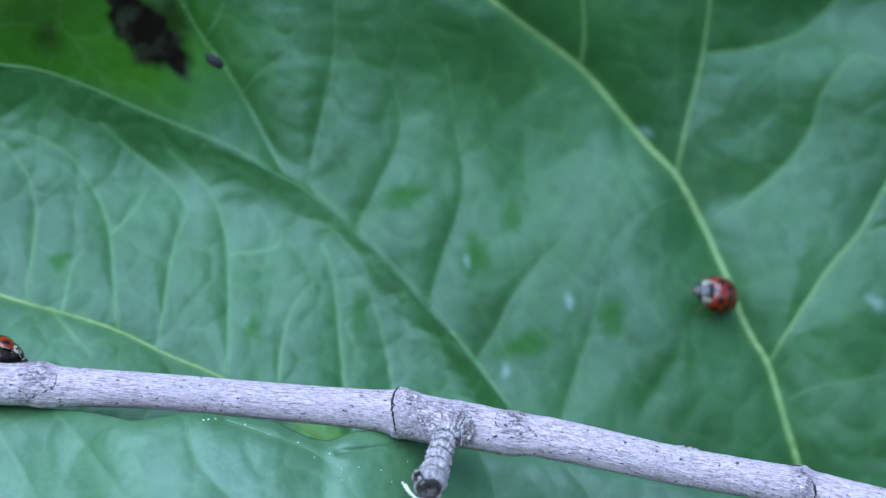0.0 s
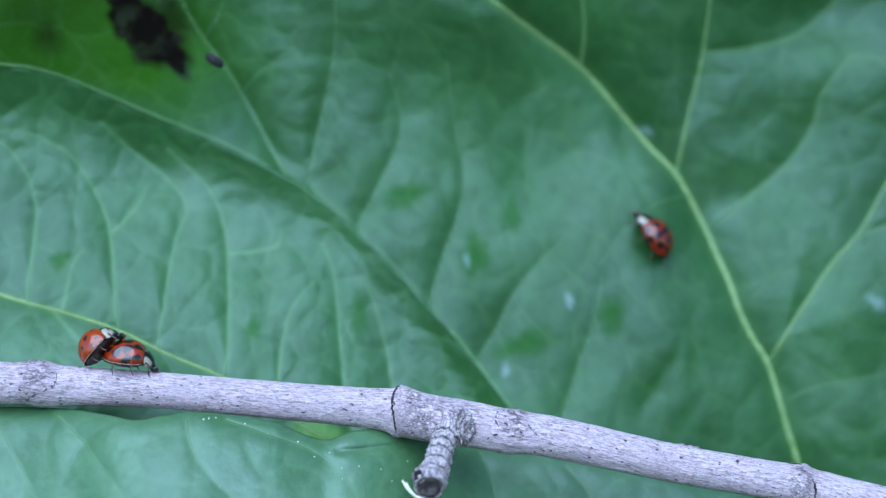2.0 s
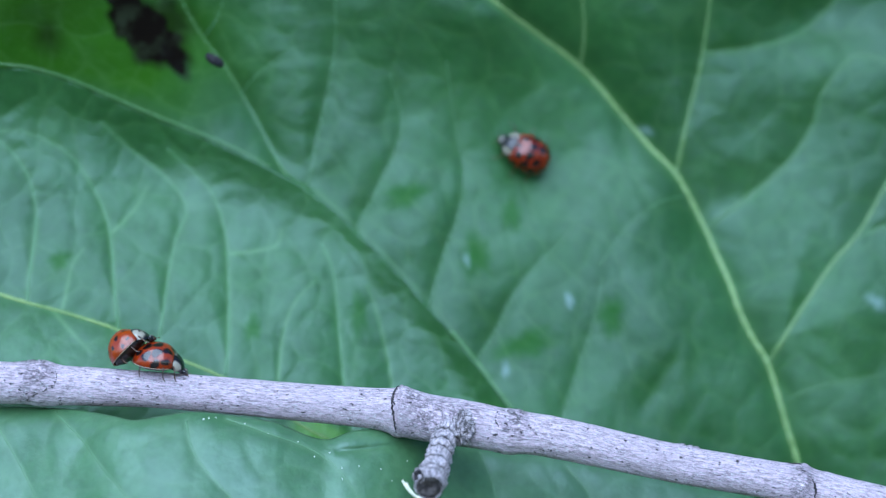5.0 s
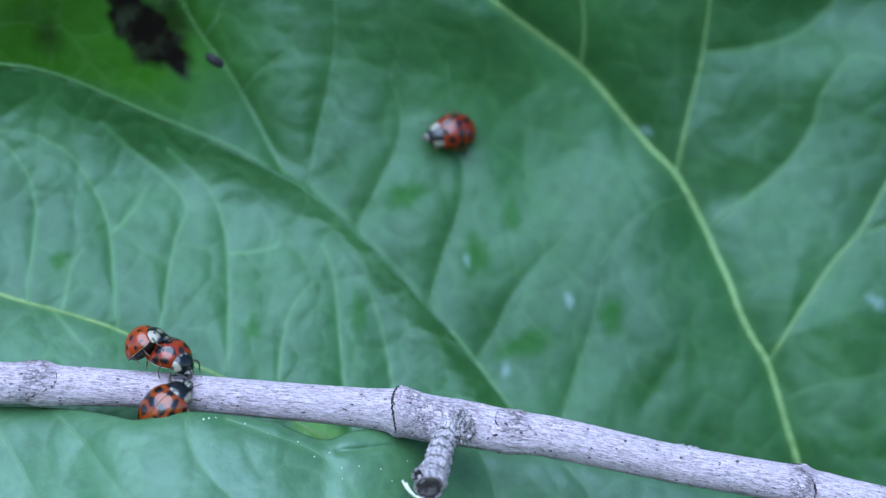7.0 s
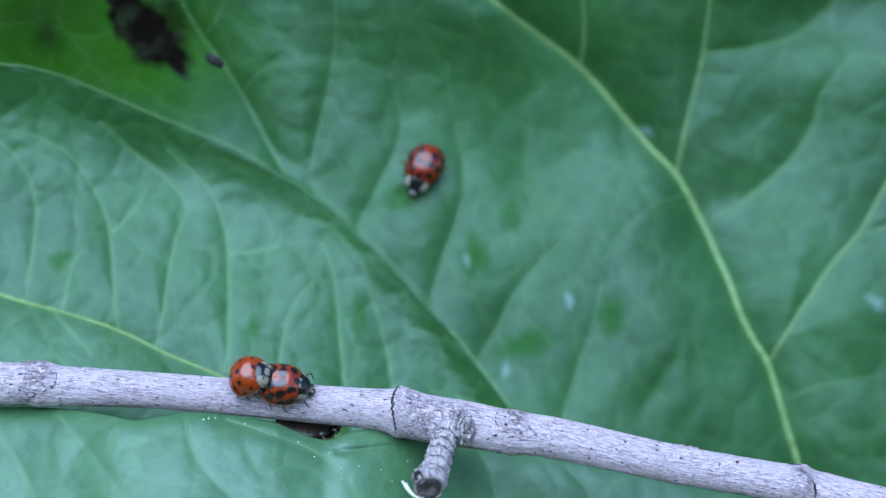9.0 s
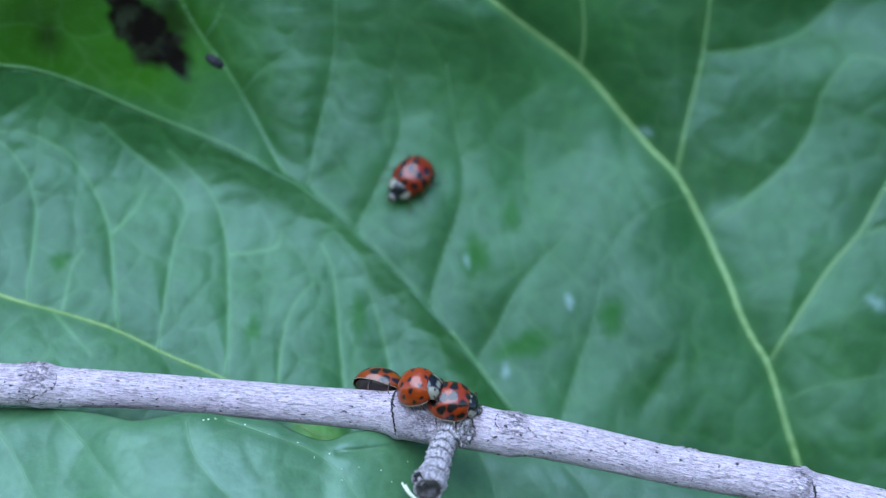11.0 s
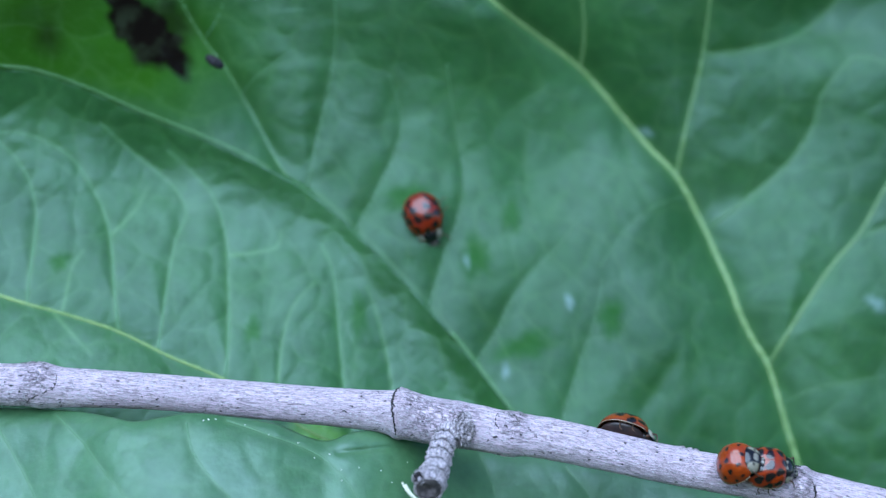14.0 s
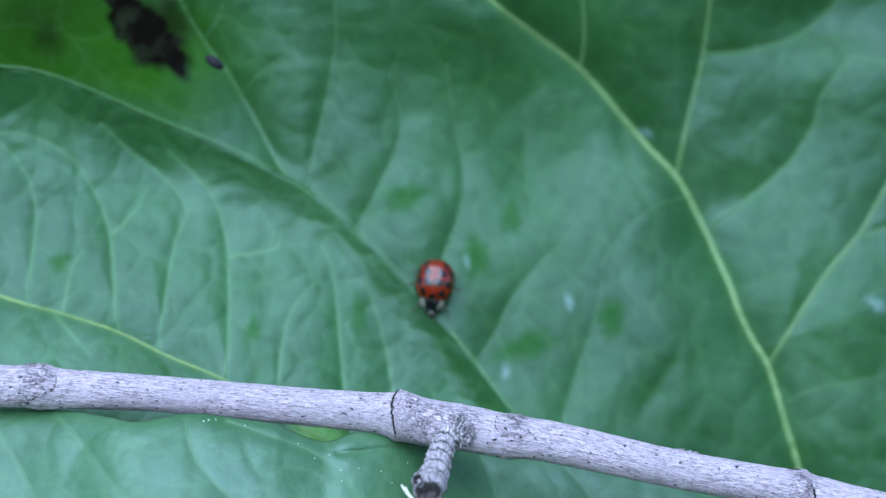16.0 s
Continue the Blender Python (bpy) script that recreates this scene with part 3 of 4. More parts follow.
def bark_tube(line, sides, rows, rough, seed, knots=(), flaky=(), grain=(1.0, 1.0)):
    """Tube with furrowed bark along (x, z, radius) or (x, y, z, radius); knots: (place along it in mm, width, swelling, dark)."""
    n = smooth_line(line, rows)
    path = np.stack([n[:, 0], np.zeros(rows), n[:, 1]], 1) if n.shape[1] == 3 else n[:, :3]
    s = np.r_[0, np.cumsum(np.linalg.norm(np.diff(path, axis=0), axis=1))]
    verts, faces = tube(path, np.ones(rows), sides)
    centre = np.vstack([np.repeat(path, sides, 0), path[:1], path[-1:]])
    out = verts - centre
    ang = np.linspace(0, 2 * np.pi, sides, endpoint=False)
    ss, aa = np.repeat(s, sides), np.tile(ang, rows)
    rr = np.repeat(n[:, -1], sides)
    scar = np.zeros(len(ss))
    for i in range(len(ss)):
        c, d = math.cos(aa[i]), math.sin(aa[i])
        f = noise.noise(Vector((ss[i] * 0.35 + seed, 5.0 * c, 5.0 * d)))
        g = noise.noise(Vector((ss[i] * 0.9 + seed, 13.0 * c, 13.0 * d)))
        q = noise.noise(Vector((ss[i] * 2.1 + seed, 9.0 * c, 9.0 * d)))
        l = noise.noise(Vector((ss[i] * 0.08 + seed, 1.2 * c, 1.2 * d)))
        rr[i] *= 1 + rough * (0.026 * f + 0.020 * g + 0.012 * abs(q) + 0.03 * l)
        for place, width, swell, dark in knots:
            e = (ss[i] - place + 0.5 * noise.noise(Vector((2 * c, 2 * d, seed + 0.8 * place)))) / width
            if abs(e) < 3:
                w = math.exp(-e * e)
                rr[i] += swell * w * (0.6 + 0.9 * noise.noise(Vector((ss[i] * 2.2, 7 * c, 7 * d + seed))))
                scar[i] = max(scar[i], dark * w)
    loose = np.zeros(len(ss))
    for place, width, facing, spread_ in flaky:
        turn = np.abs((aa - radians(facing) + np.pi) % (2 * np.pi) - np.pi) / radians(spread_)
        loose = np.maximum(loose, np.exp(-((ss - place) / width) ** 4 - turn ** 4))
    k = rows * sides
    verts[:k] = centre[:k] + out[:k] * rr[:, None]
    bark = np.zeros((len(verts), 3))
    bark[:k] = np.stack([grain[0] * ss, grain[1] * 2.6 * np.cos(aa), grain[1] * 2.6 * np.sin(aa) + seed], 1)
    return verts, faces, {"scar": np.r_[scar, 1, 1], "flaky": np.r_[loose, 1, 1]}, {"bark": bark}


FACE = 270.0   # angle round the stem that looks at the viewer
twig = thing("twig", pose(PIVOT[0] * MM, 0, H + PIVOT[1] * MM), "grey-lavender dry twig with knots and a broken side stub", "twig")


def twig_part(name, data, mat, label=""):
    verts, faces, attrs, vectors = data
    verts = np.asarray(verts, float) - np.array([PIVOT[0], 0, PIVOT[1]])
    return mesh(name, verts, faces, mat, twig, label, attrs, vectors)


FLAKY = ((87.0, 4.6, FACE - 20, 75), (83.2, 1.0, FACE + 70, 60), (34.6, 1.8, FACE + 25, 50), (33.0, 1.0, FACE - 50, 40), (97.0, 1.5, FACE + 35, 45), (135.0, 1.6, FACE + 10, 60))   # worn bark: place, half length, side it faces, half angle
twig_part("stem", bark_tube(AXIS, 96, 900, 1.0, 4.0, knots=((35.8, 1.2, 0.14, 0.0), (82.3, 0.6, 0.16, 0.0), (97, 1.3, 0.14, 0.0), (135.0, 1.1, 0.16, 0.0)), flaky=FLAKY), M_BARK)


AXIS_LINE = smooth_line(AXIS, 500)


def axis(x):
    """Height of the stem's middle and its radius at x."""
    return np.interp(x, AXIS_LINE[:, 0], AXIS_LINE[:, 1]), np.interp(x, AXIS_LINE[:, 0], AXIS_LINE[:, 2])


STUB = [(1.03, -0.50, -22.18, 1.75), (0.37, -3.20, -24.04, 1.5), (-0.29, -5.20, -25.78, 1.62), (-0.72, -6.60, -27.04, 1.62), (-1.22, -8.20, -28.56, 1.85), (-1.58, -9.30, -29.47, 1.95), (-1.72, -9.80, -29.92, 1.8)]
stub = twig_part("side_stub", bark_tube([(*p[:3], 0.98 * p[3]) for p in STUB], 56, 120, 2.2, 9.0,
                 knots=((3.0, 0.35, 0.25, 0.0), (3.6, 0.17, -0.34, 0.95), (4.5, 0.4, 0.3, 0.0), (5.2, 0.16, -0.34, 0.95), (5.9, 0.3, 0.26, 0.0), (6.6, 0.18, -0.34, 0.95), (7.4, 0.35, 0.34, 0.0), (8.3, 0.17, -0.34, 0.95), (9.3, 0.5, 0.34, 0.0), (10.3, 0.14, -0.35, 0.9), (11.2, 0.3, 0.26, 0.2)), grain=(1.6, 0.5)), M_STUB_BARK)


def knob(centre, radii, seed):
    """A lumpy, furrowed bark knob with a sunken dark mouth."""
    th = np.linspace(0.02, np.pi - 0.02, 60)[:, None]
    ph = np.linspace(0, 2 * np.pi, 90, endpoint=False)[None, :]
    d = np.stack([np.sin(th) * np.cos(ph), np.sin(th) * np.sin(ph), np.cos(th) + 0 * ph], -1).reshape(-1, 3)
    grow = np.array([1 + 0.16 * noise.noise(Vector(v * 2.6 + seed)) + 0.14 * noise.noise(Vector(v * 6.0 + seed)) for v in d])
    rim = np.array([math.hypot(v[0] - 0.35, 0.75 * v[2]) for v in d])
    front_ = d[:, 1] < 0
    grow -= 0.16 * front_ * np.exp(-(rim / 0.33) ** 2)
    scar = np.where(front_, 0.4 * np.exp(-((rim - 0.22) / 0.10) ** 2) + 0.6 * np.exp(-((rim - 0.82) / 0.08) ** 2), 0.0)
    swirl = np.sin(rim * 19 + np.array([2.2 * noise.noise(Vector(v * 3.0 + seed)) for v in d]))
    grow += 0.045 * front_ * swirl
    scar = np.maximum(scar, np.where(front_, 0.6 * np.clip((-0.65 - swirl) / 0.25, 0, 1), 0.0))
    verts = d * grow[:, None] * np.array(radii) + np.array(centre)
    return verts, grid_faces(60, 90, True)[:, ::-1], {"scar": np.clip(scar, 0, 1)}, {"bark": d * 2.6 + seed}


twig_part("bark_knob", knob((2.56, -2.30, -23.15), (1.8, 1.5, 2.25), 3.0), M_OLD_BARK, "furrowed bark knob beside the stub")


def ragged_disc(centre, normal, radius, seed):
    """A broken wood face: rings of uneven height round a sunken pith."""
    rng = np.random.RandomState(seed)
    n = Vector(normal).normalized()
    a = n.orthogonal().normalized()
    b = n.cross(a)
    verts, rings, sides = [], 9, 28
    for i in range(rings):
        for j in range(sides):
            r = radius * (0.04 + 0.96 * i / (rings - 1)) * (1 + 0.06 * math.sin(3 * j + seed))
            h = 0.28 * rng.rand() - 0.45 * math.exp(-(3 * i / rings) ** 2)
            w = 2 * math.pi * j / sides
            p = Vector(centre) + r * (math.cos(w) * a + math.sin(w) * b) + h * n
            verts.append(tuple(p))
    return verts, [tuple(f) for f in grid_faces(rings, sides, True)]


verts, faces = ragged_disc((-1.75, -10.15, -30.12), (-0.05, -0.85, -0.5), 1.78, 5)
twig_part("broken_end", (verts, faces, None, None), M_CUT, "dark broken end of the side stub")
verts, faces = ragged_disc((-3.05, -10.25, -28.65), (-0.55, -0.85, 0.1), 0.80, 8)
twig_part("bud_scar", (verts, faces, None, None), M_CRACK)


def torn_rim(centre, normal, radius, seed):
    """A ragged ring of pale bark round a broken face."""
    rng = np.random.RandomState(seed)
    n = Vector(normal).normalized()
    a = n.orthogonal().normalized()
    b = n.cross(a)
    w = np.linspace(0, 2 * np.pi, 49)
    r = radius * (1 + 0.05 * np.sin(3 * w + seed))
    path = np.array(centre) + r[:, None] * (np.cos(w)[:, None] * np.array(a) + np.sin(w)[:, None] * np.array(b)) + rng.uniform(-0.07, 0.07, (49, 3))
    verts, faces = tube(path, 0.16 * rng.uniform(0.4, 1.4, 49), 7)
    return verts, faces, {"scar": np.zeros(len(verts))}, {"bark": np.asarray(verts) * 1.5}


twig_part("torn_rim", torn_rim((-1.75, -10.25, -30.11), (-0.05, -0.85, -0.5), 1.78, 5), M_OLD_BARK)
twig_part("torn_rim", torn_rim((-3.07, -10.33, -28.64), (-0.55, -0.85, 0.1), 0.86, 8), M_OLD_BARK)


def line_on_stem(name, points, radius, mat, lift=0.0):
    """A crack or scar ridge that follows the stem's face; points: (x, angle from the top toward the viewer)."""
    line = smooth_line(points, 40)
    z, r = axis(line[:, 0])
    a = np.radians(line[:, 1])
    path = np.stack([line[:, 0], -(r + lift) * np.sin(a), z + (r + lift) * np.cos(a)], 1)
    rng = np.random.RandomState(int(abs(points[0][0]) * 10))
    path = path + rng.uniform(-0.09, 0.09, path.shape)
    radii = radius * (0.35 + 0.65 * np.sin(np.linspace(0.15, np.pi - 0.15, 40))) * rng.uniform(0.45, 1.35, 40)
    verts, faces = tube(path, radii, 7)
    twig_part(name, (verts, faces, {"scar": np.full(len(verts), 0.1)}, {"bark": np.asarray(verts) * 1.3}), mat)


line_on_stem("bark_crack", [(-5.9, 8), (-6.2, 30), (-6.6, 60), (-6.5, 90), (-6.2, 125), (-6.0, 150)], 0.16, M_CRACK, 0.05)
line_on_stem("ring_ridge", [(-5.3, -60), (-5.4, 0), (-5.6, 40), (-6.0, 90), (-5.5, 140)], 0.24, M_BARK, 0.0)
line_on_stem("leaf_scar", [(7.4, 25), (6.9, 45), (6.8, 65), (7.4, 80)], 0.11, M_CRACK, 0.0)
line_on_stem("leaf_scar", [(7.2, 22), (8.4, 28), (9.4, 35), (9.8, 50)], 0.22, M_OLD_BARK, 0.1)
line_on_stem("scar_ridge", [(8.0, 12), (9.0, 8), (10.2, 14), (10.6, 30)], 0.30, M_OLD_BARK, 0.05)
line_on_stem("leaf_scar", [(-50.3, 60), (-50.6, 85), (-51.8, 105), (-53.4, 125), (-54.0, 140)], 0.12, M_CUT, 0.0)
line_on_stem("leaf_scar", [(-50.2, 48), (-50.1, 70), (-50.5, 95)], 0.08, M_CUT, 0.05)
line_on_stem("scar_ridge", [(-55.0, 15), (-53.6, 8), (-52.2, 14), (-50.6, 30)], 0.30, M_OLD_BARK, 0.0)
line_on_stem("leaf_scar", [(45.0, 5), (46.2, 12), (47.2, 25), (48.0, 40)], 0.16, M_CRACK, 0.05)
line_on_stem("leaf_scar", [(47.0, 40), (47.9, 60), (48.3, 85), (48.2, 110)], 0.13, M_CRACK, 0.02)
line_on_stem("bark_bump", [(30.2, 12), (31.2, 2), (32.2, -2), (33.4, 10)], 0.55, M_BARK, -0.2)
for turn in (0, 1):
    path = smooth_line([(-5.15, -10.20, -29.24), (-4.57, -10.40, -30.22), (-3.72, -10.20, -31.10), (-2.58, -9.80, -31.71)], 20) + np.array([0.45 * turn, 0.1 * turn, -0.3 * turn])
    verts, faces = tube(path, np.linspace(0.13, 0.22, 20), 7)
    twig_part("fibre", (verts, faces, None, None), M_FIBRE, "pale torn wood fibre")

# ---- small litter on the leaves ----
verts, faces = tube(smooth_line([(-32.59, 18.60, 26.74), (-31.46, 18.20, 26.01), (-30.41, 18.60, 25.26)], 14), 0.72 * np.sin(np.linspace(0.4, 2.75, 14)) ** 0.7 * (1 + 0.1 * np.sin(np.arange(14) * 2.1)), 12)
tagged(mesh("dropping", np.asarray(verts), faces, M_FRASS), "small black insect dropping stuck on the leaf", "dropping").location = (0, 0, H)


def sprinkle(leaf, places, seed):
    """Tiny pale grains lying on a leaf."""
    rng = np.random.RandomState(seed)
    verts, faces = [], []
    for px, pz, r in places:
        x, z = np.array([px]), np.array([pz])
        y = leaf.depth(x, z)
        base = len(verts)
        for v in ((1, 0, 0), (-1, 0, 0), (0, 1, 0), (0, -1, 0), (0, 0, 1), (0, 0, -1)):
            verts.append((px + r * v[0] * rng.uniform(0.7, 1.3), y[0] - 0.05 + r * v[1], pz + r * v[2] * rng.uniform(0.7, 1.3)))
        for a, b, c in ((0, 2, 4), (2, 1, 4), (1, 3, 4), (3, 0, 4), (2, 0, 5), (1, 2, 5), (3, 1, 5), (0, 3, 5)):
            faces.append((base + a, base + b, base + c))
    return verts, faces


GRAINS = [(-30.6, -21.75, 0.13), (-30.0, -21.65, 0.12), (-29.1, -21.6, 0.13), (-25.4, -22.4, 0.10), (-18.6, -24.75, 0.10), (-14.6, -26.2, 0.10), (-16.5, -26.6, 0.12),
          (-13.0, -28.1, 0.08), (-10.8, -27.9, 0.08), (-8.0, -28.4, 0.09), (-4.6, -27.6, 0.08), (-12.9, -29.4, 0.08), (-6.6, -29.9, 0.07), (-22.4, -23.6, 0.07)]
verts, faces = sprinkle(front, GRAINS, 4)
tagged(mesh("pollen_grains", verts, faces, M_GRAIN), "tiny white pollen grains scattered on the leaf", "pollen", kind="stuff").location = (0, 0, H)


# ---- ladybirds ----
def dome(side, x0, x1, xc, half, width, height, base, blunt, peak, rows=44, cols=30, curl=0.0):
    """One half of a domed shell: rows along the body, columns from the rim to the seam. blunt: how square the plan is
    in front; behind it tapers. peak: where along it (-1 to 1) the back stands highest."""
    x = x0 + (x1 - x0) * np.sin(np.linspace(0, np.pi / 2, rows))
    u = np.clip((x - xc) / half, -1, 1)
    power = np.where(u > 0, blunt, 2.25)
    wide = np.clip(1 - np.abs(u) ** power, 0, 1) ** (1 / power)
    v = np.where(u > peak, (u - peak) / (1 - peak), (peak - u) / (1 + peak))
    tall = np.clip(1 - v ** 2.15, 0, 1) ** np.where(u > peak, 0.52, 0.58)
    th = np.r_[np.linspace(-curl, np.pi / 2 - 0.012, cols - 1), np.pi / 2]
    X = np.broadcast_to(x[:, None], (rows, cols))
    Y = side * np.maximum(width * wide[:, None] * np.clip(np.cos(th), 0, 1)[None, :] ** 0.88, 0.004)
    Z = base + height * tall[:, None] * np.sin(th)[None, :]
    t = np.clip(1 - th / (np.pi / 2), 0, 1)
    faces = grid_faces(rows, cols)
    return np.stack([X, Y, Z], -1).reshape(-1, 3), faces if side < 0 else faces[:, ::-1], X.ravel(), np.broadcast_to(t[None, :], X.shape).ravel()


def ball(centre, radii, rows=16, cols=24):
    th = np.linspace(0.02, np.pi - 0.02, rows)[:, None]
    ph = np.linspace(0, 2 * np.pi, cols, endpoint=False)[None, :]
    v = np.stack([np.sin(th) * np.cos(ph) * radii[0] + centre[0], np.sin(th) * np.sin(ph) * radii[1] + centre[1],
                  np.cos(th) * radii[2] + centre[2] + 0 * ph], -1).reshape(-1, 3)
    return v, grid_faces(rows, cols, True)[:, ::-1]


def oval(x, t, cx, ct, rx, rt):
    """A slightly uneven oval mark on a shell: 1 within, 0 without."""
    a = np.arctan2((t - ct) / rt, (x - cx) / rx)
    return np.clip((1.0 + 0.12 * np.sin(3 * a + 5 * cx) - np.hypot((x - cx) / rx, (t - ct) / rt)) / 0.3 + 0.5, 0, 1)


HIPS = ((1.25, 0.85, 38), (0.25, 1.0, -4), (-0.85, 0.95, -38))


def ladybird(shell, spots, size, tall, long, gripping, label, pale_shield=False, nod=13):
    """A ladybird, head along +x, middle of the body at its origin; its six legs are returned for their steps."""
    bug = thing("ladybird", pose(0, 0, 0), label, "ladybird", "ladybirds on the plant")
    k = size * np.array([long, 1.0, 1.0])
    for side in (1, -1):
        v, f, x, t = dome(side, 1.5, -3.28, -0.72, 2.56, 2.62, tall, -0.62, 2.6, 0.12, curl=0.08)
        mark = np.zeros(len(x))
        for sx, st, r in spots:
            a = np.arctan2((t - st) * 3.6, x - sx)
            d = np.hypot((x - sx) / r, (t - st) * 3.6 / r) / (1 + 0.17 * np.sin(2 * a + 5 * sx + side) + 0.12 * np.sin(3 * a + 9 * st + 2 * side))
            mark = np.maximum(mark, np.clip((1.18 - d) / 0.36, 0, 1))
        mark = np.maximum(mark, np.clip((0.012 - t) / 0.012, 0, 1) * 0.12)
        # shade towards the tail and the rim, painted in with the spots
        mark = np.maximum(mark, 0.45 * np.clip((-2.5 - x) / 0.7, 0, 1))
        mark = np.maximum(mark, 0.3 * np.clip((t - 0.9) / 0.1, 0, 1))
        wing = mesh("wing_case", v * k, f, shell, bug, "", {"mark": mark})
        solid = wing.modifiers.new("thickness", "SOLIDIFY")
        solid.thickness, solid.offset = 0.00012, -1
        # rolled edge of the case; its edge highlight is in the pale colour
        if gripping:
            rim = v.reshape(44, 30, 3)[2:-1, 0] * np.array([1.0, 1.01, 1.0])
            rv, rf = tube(rim * k, np.full(len(rim), 0.05 * size), 6)
            mesh("flange", rv, rf, M_FLANGE, wing, "pale rolled edge")
    v, f = ball((-0.75, 0, -0.74), (2.25, 2.25, 0.80), 30, 40)
    v[:, 2] += np.where(v[:, 2] < -0.74, 0.05 * np.sin(9.0 * v[:, 0]), 0.0)   # belly segments
    mesh("abdomen", v * k, f, M_BELLY, bug)
    v, f = ball((1.1, 0, -0.62), (1.1, 1.25, 0.62))
    mesh("thorax", v * k, f, M_BLACK, bug)
    cn, sn = math.cos(radians(nod)), math.sin(radians(nod))

    def nodded(p):
        """Points of the fore body, bent down about the neck."""
        q = np.array(p, float)
        q[:, 0], q[:, 2] = 1.15 + (p[:, 0] - 1.15) * cn + (p[:, 2] + 0.1) * sn, -0.1 - (p[:, 0] - 1.15) * sn + (p[:, 2] + 0.1) * cn
        return q

    parts = [dome(side, 2.80, 1.1, 1.15, 1.67, 1.82, 0.62 * tall, -0.66, 2.3, 0.0, 26, 22) for side in (1, -1)]
    v = np.vstack([p[0] for p in parts])
    f = np.vstack([parts[0][1], parts[1][1] + len(parts[0][0])])
    x, t = np.r_[parts[0][2], parts[1][2]], np.r_[parts[0][3], parts[1][3]]
    v[:, 2] -= 0.25 * np.maximum(x - 1.15, 0)
    v = nodded(v)
    cream = oval(x, t, 1.95, 0.72, 0.50, 0.26) if gripping else oval(x, t, 1.95, 0.60, 0.58, 0.27)
    cream = np.maximum(cream, 0.6 * oval(x, t, 1.35, 0.12, 0.16, 0.07))
    if pale_shield:
        cream = oval(x, t, 1.92, 0.62, 0.60, 0.36)
        cream = np.maximum(cream, 0.7 * oval(x, t, 2.30, 0.05, 0.22, 0.16))
        for sx, st, rx, rt in ((1.45, 0.28, 0.22, 0.07), (2.05, 0.40, 0.14, 0.08)):
            cream = cream * (1 - 0.9 * oval(x, t, sx, st, rx, rt))
    mesh("pronotum", v * k, f, M_SHIELD, bug, "black neck shield with cream side patches", {"mark": 1 - cream})
    v, f = ball((2.78, 0, -1.02), (0.52, 0.74, 0.47), 20, 28)
    pale = np.clip(1.2 - np.hypot((v[:, 0] - 3.06) / 0.3, (np.abs(v[:, 1]) - 0.26) / 0.2), 0, 1) * (v[:, 2] > -1.04)
    head = mesh("head", nodded(v) * k, f, M_SHIELD, bug, "", {"mark": 1 - 0.75 * pale})
    v, f = ball((3.22, 0, -1.28), (0.22, 0.36, 0.20), 10, 14)
    mesh("mouthparts", nodded(v) * k, f, M_LEG, head)
    for side in (1, -1):
        v, f = ball((2.92, side * 0.62, -0.90), (0.21, 0.17, 0.21), 10, 14)
        mesh("eye", nodded(v) * k, f, M_EYE, head)
        line = smooth_line([(3.14, side * 0.46, -1.12), (3.34, side * 0.66, -1.14), (3.52, side * 0.80, -1.20), (3.62, side * 0.86, -1.26)], 12)
        v, f = tube(nodded(line) * k, size * np.r_[np.full(8, 0.03), 0.035, 0.05, 0.055, 0.035], 6)
        mesh("antenna", v, f, M_LEG, head)
    legs = []
    for i, (hx, hy, splay) in enumerate(HIPS):
        for side in (1, -1):
            if gripping:
                line = [(0, 0, 0), (0, side * 0.75, 0.12), (0, side * 1.42, 0.06), (0, side * 1.74, -0.45), (0.03, side * 1.78, -0.95), (0.16, side * 1.76, -1.28), (0.34, side * 1.84, -1.52)]
            else:
                line = [(0, 0, 0), (0, side * 0.8, 0.10), (0, side * 1.50, 0.10), (0, side * 1.95, -0.42), (0, side * 2.25, -0.90), (0.10, side * 2.60, -0.98), (0.22, side * 2.90, -1.0)]
            if pale_shield:
                line = [(a, 0.7 * b, c) for a, b, c in line]
            line = smooth_line(line, 26)
            radii = (0.95 if gripping else 0.7) * np.interp(np.linspace(0, 1, 26), [0, 0.22, 0.42, 0.5, 0.78, 0.9, 1], [0.14, 0.22, 0.16, 0.12, 0.10, 0.08, 0.05])
            v, f = tube(line * k, radii * size, 8)
            leg = mesh("leg", v, f, M_LEG, bug)
            rest = (hx * size * long * MM, side * hy * size * MM, -0.72 * size * MM)
            leg.location = rest
            legs.append((leg, rest, -side * splay, side * (1 if i % 2 else -1)))
    return bug, legs


NINETEEN = ((1.2, 0.0, 0.30), (0.72, 0.34, 0.40), (0.70, 0.80, 0.36), (-0.45, 0.16, 0.42), (-0.42, 0.52, 0.46), (-0.40, 0.90, 0.40), (-1.60, 0.24, 0.42), (-1.55, 0.66, 0.46), (-2.50, 0.45, 0.38))
FEW = ((1.2, 0.0, 0.22), (0.75, 0.38, 0.26), (0.65, 0.82, 0.22), (-0.50, 0.18, 0.30), (-0.45, 0.55, 0.32), (-0.40, 0.92, 0.24), (-1.65, 0.28, 0.28), (-1.55, 0.70, 0.26), (-2.45, 0.48, 0.22))
DENSE = tuple((a, b, 1.2 * c) for a, b, c in NINETEEN)
BOLD = tuple((a, b, 1.22 * c) for a, b, c in NINETEEN)
female, female_legs = ladybird(M_RED, tuple((a, b, 1.28 * c) for a, b, c in NINETEEN), 1.06, 2.5, 1.10, True, "glossy red ladybird with many black spots carrying another along the twig")
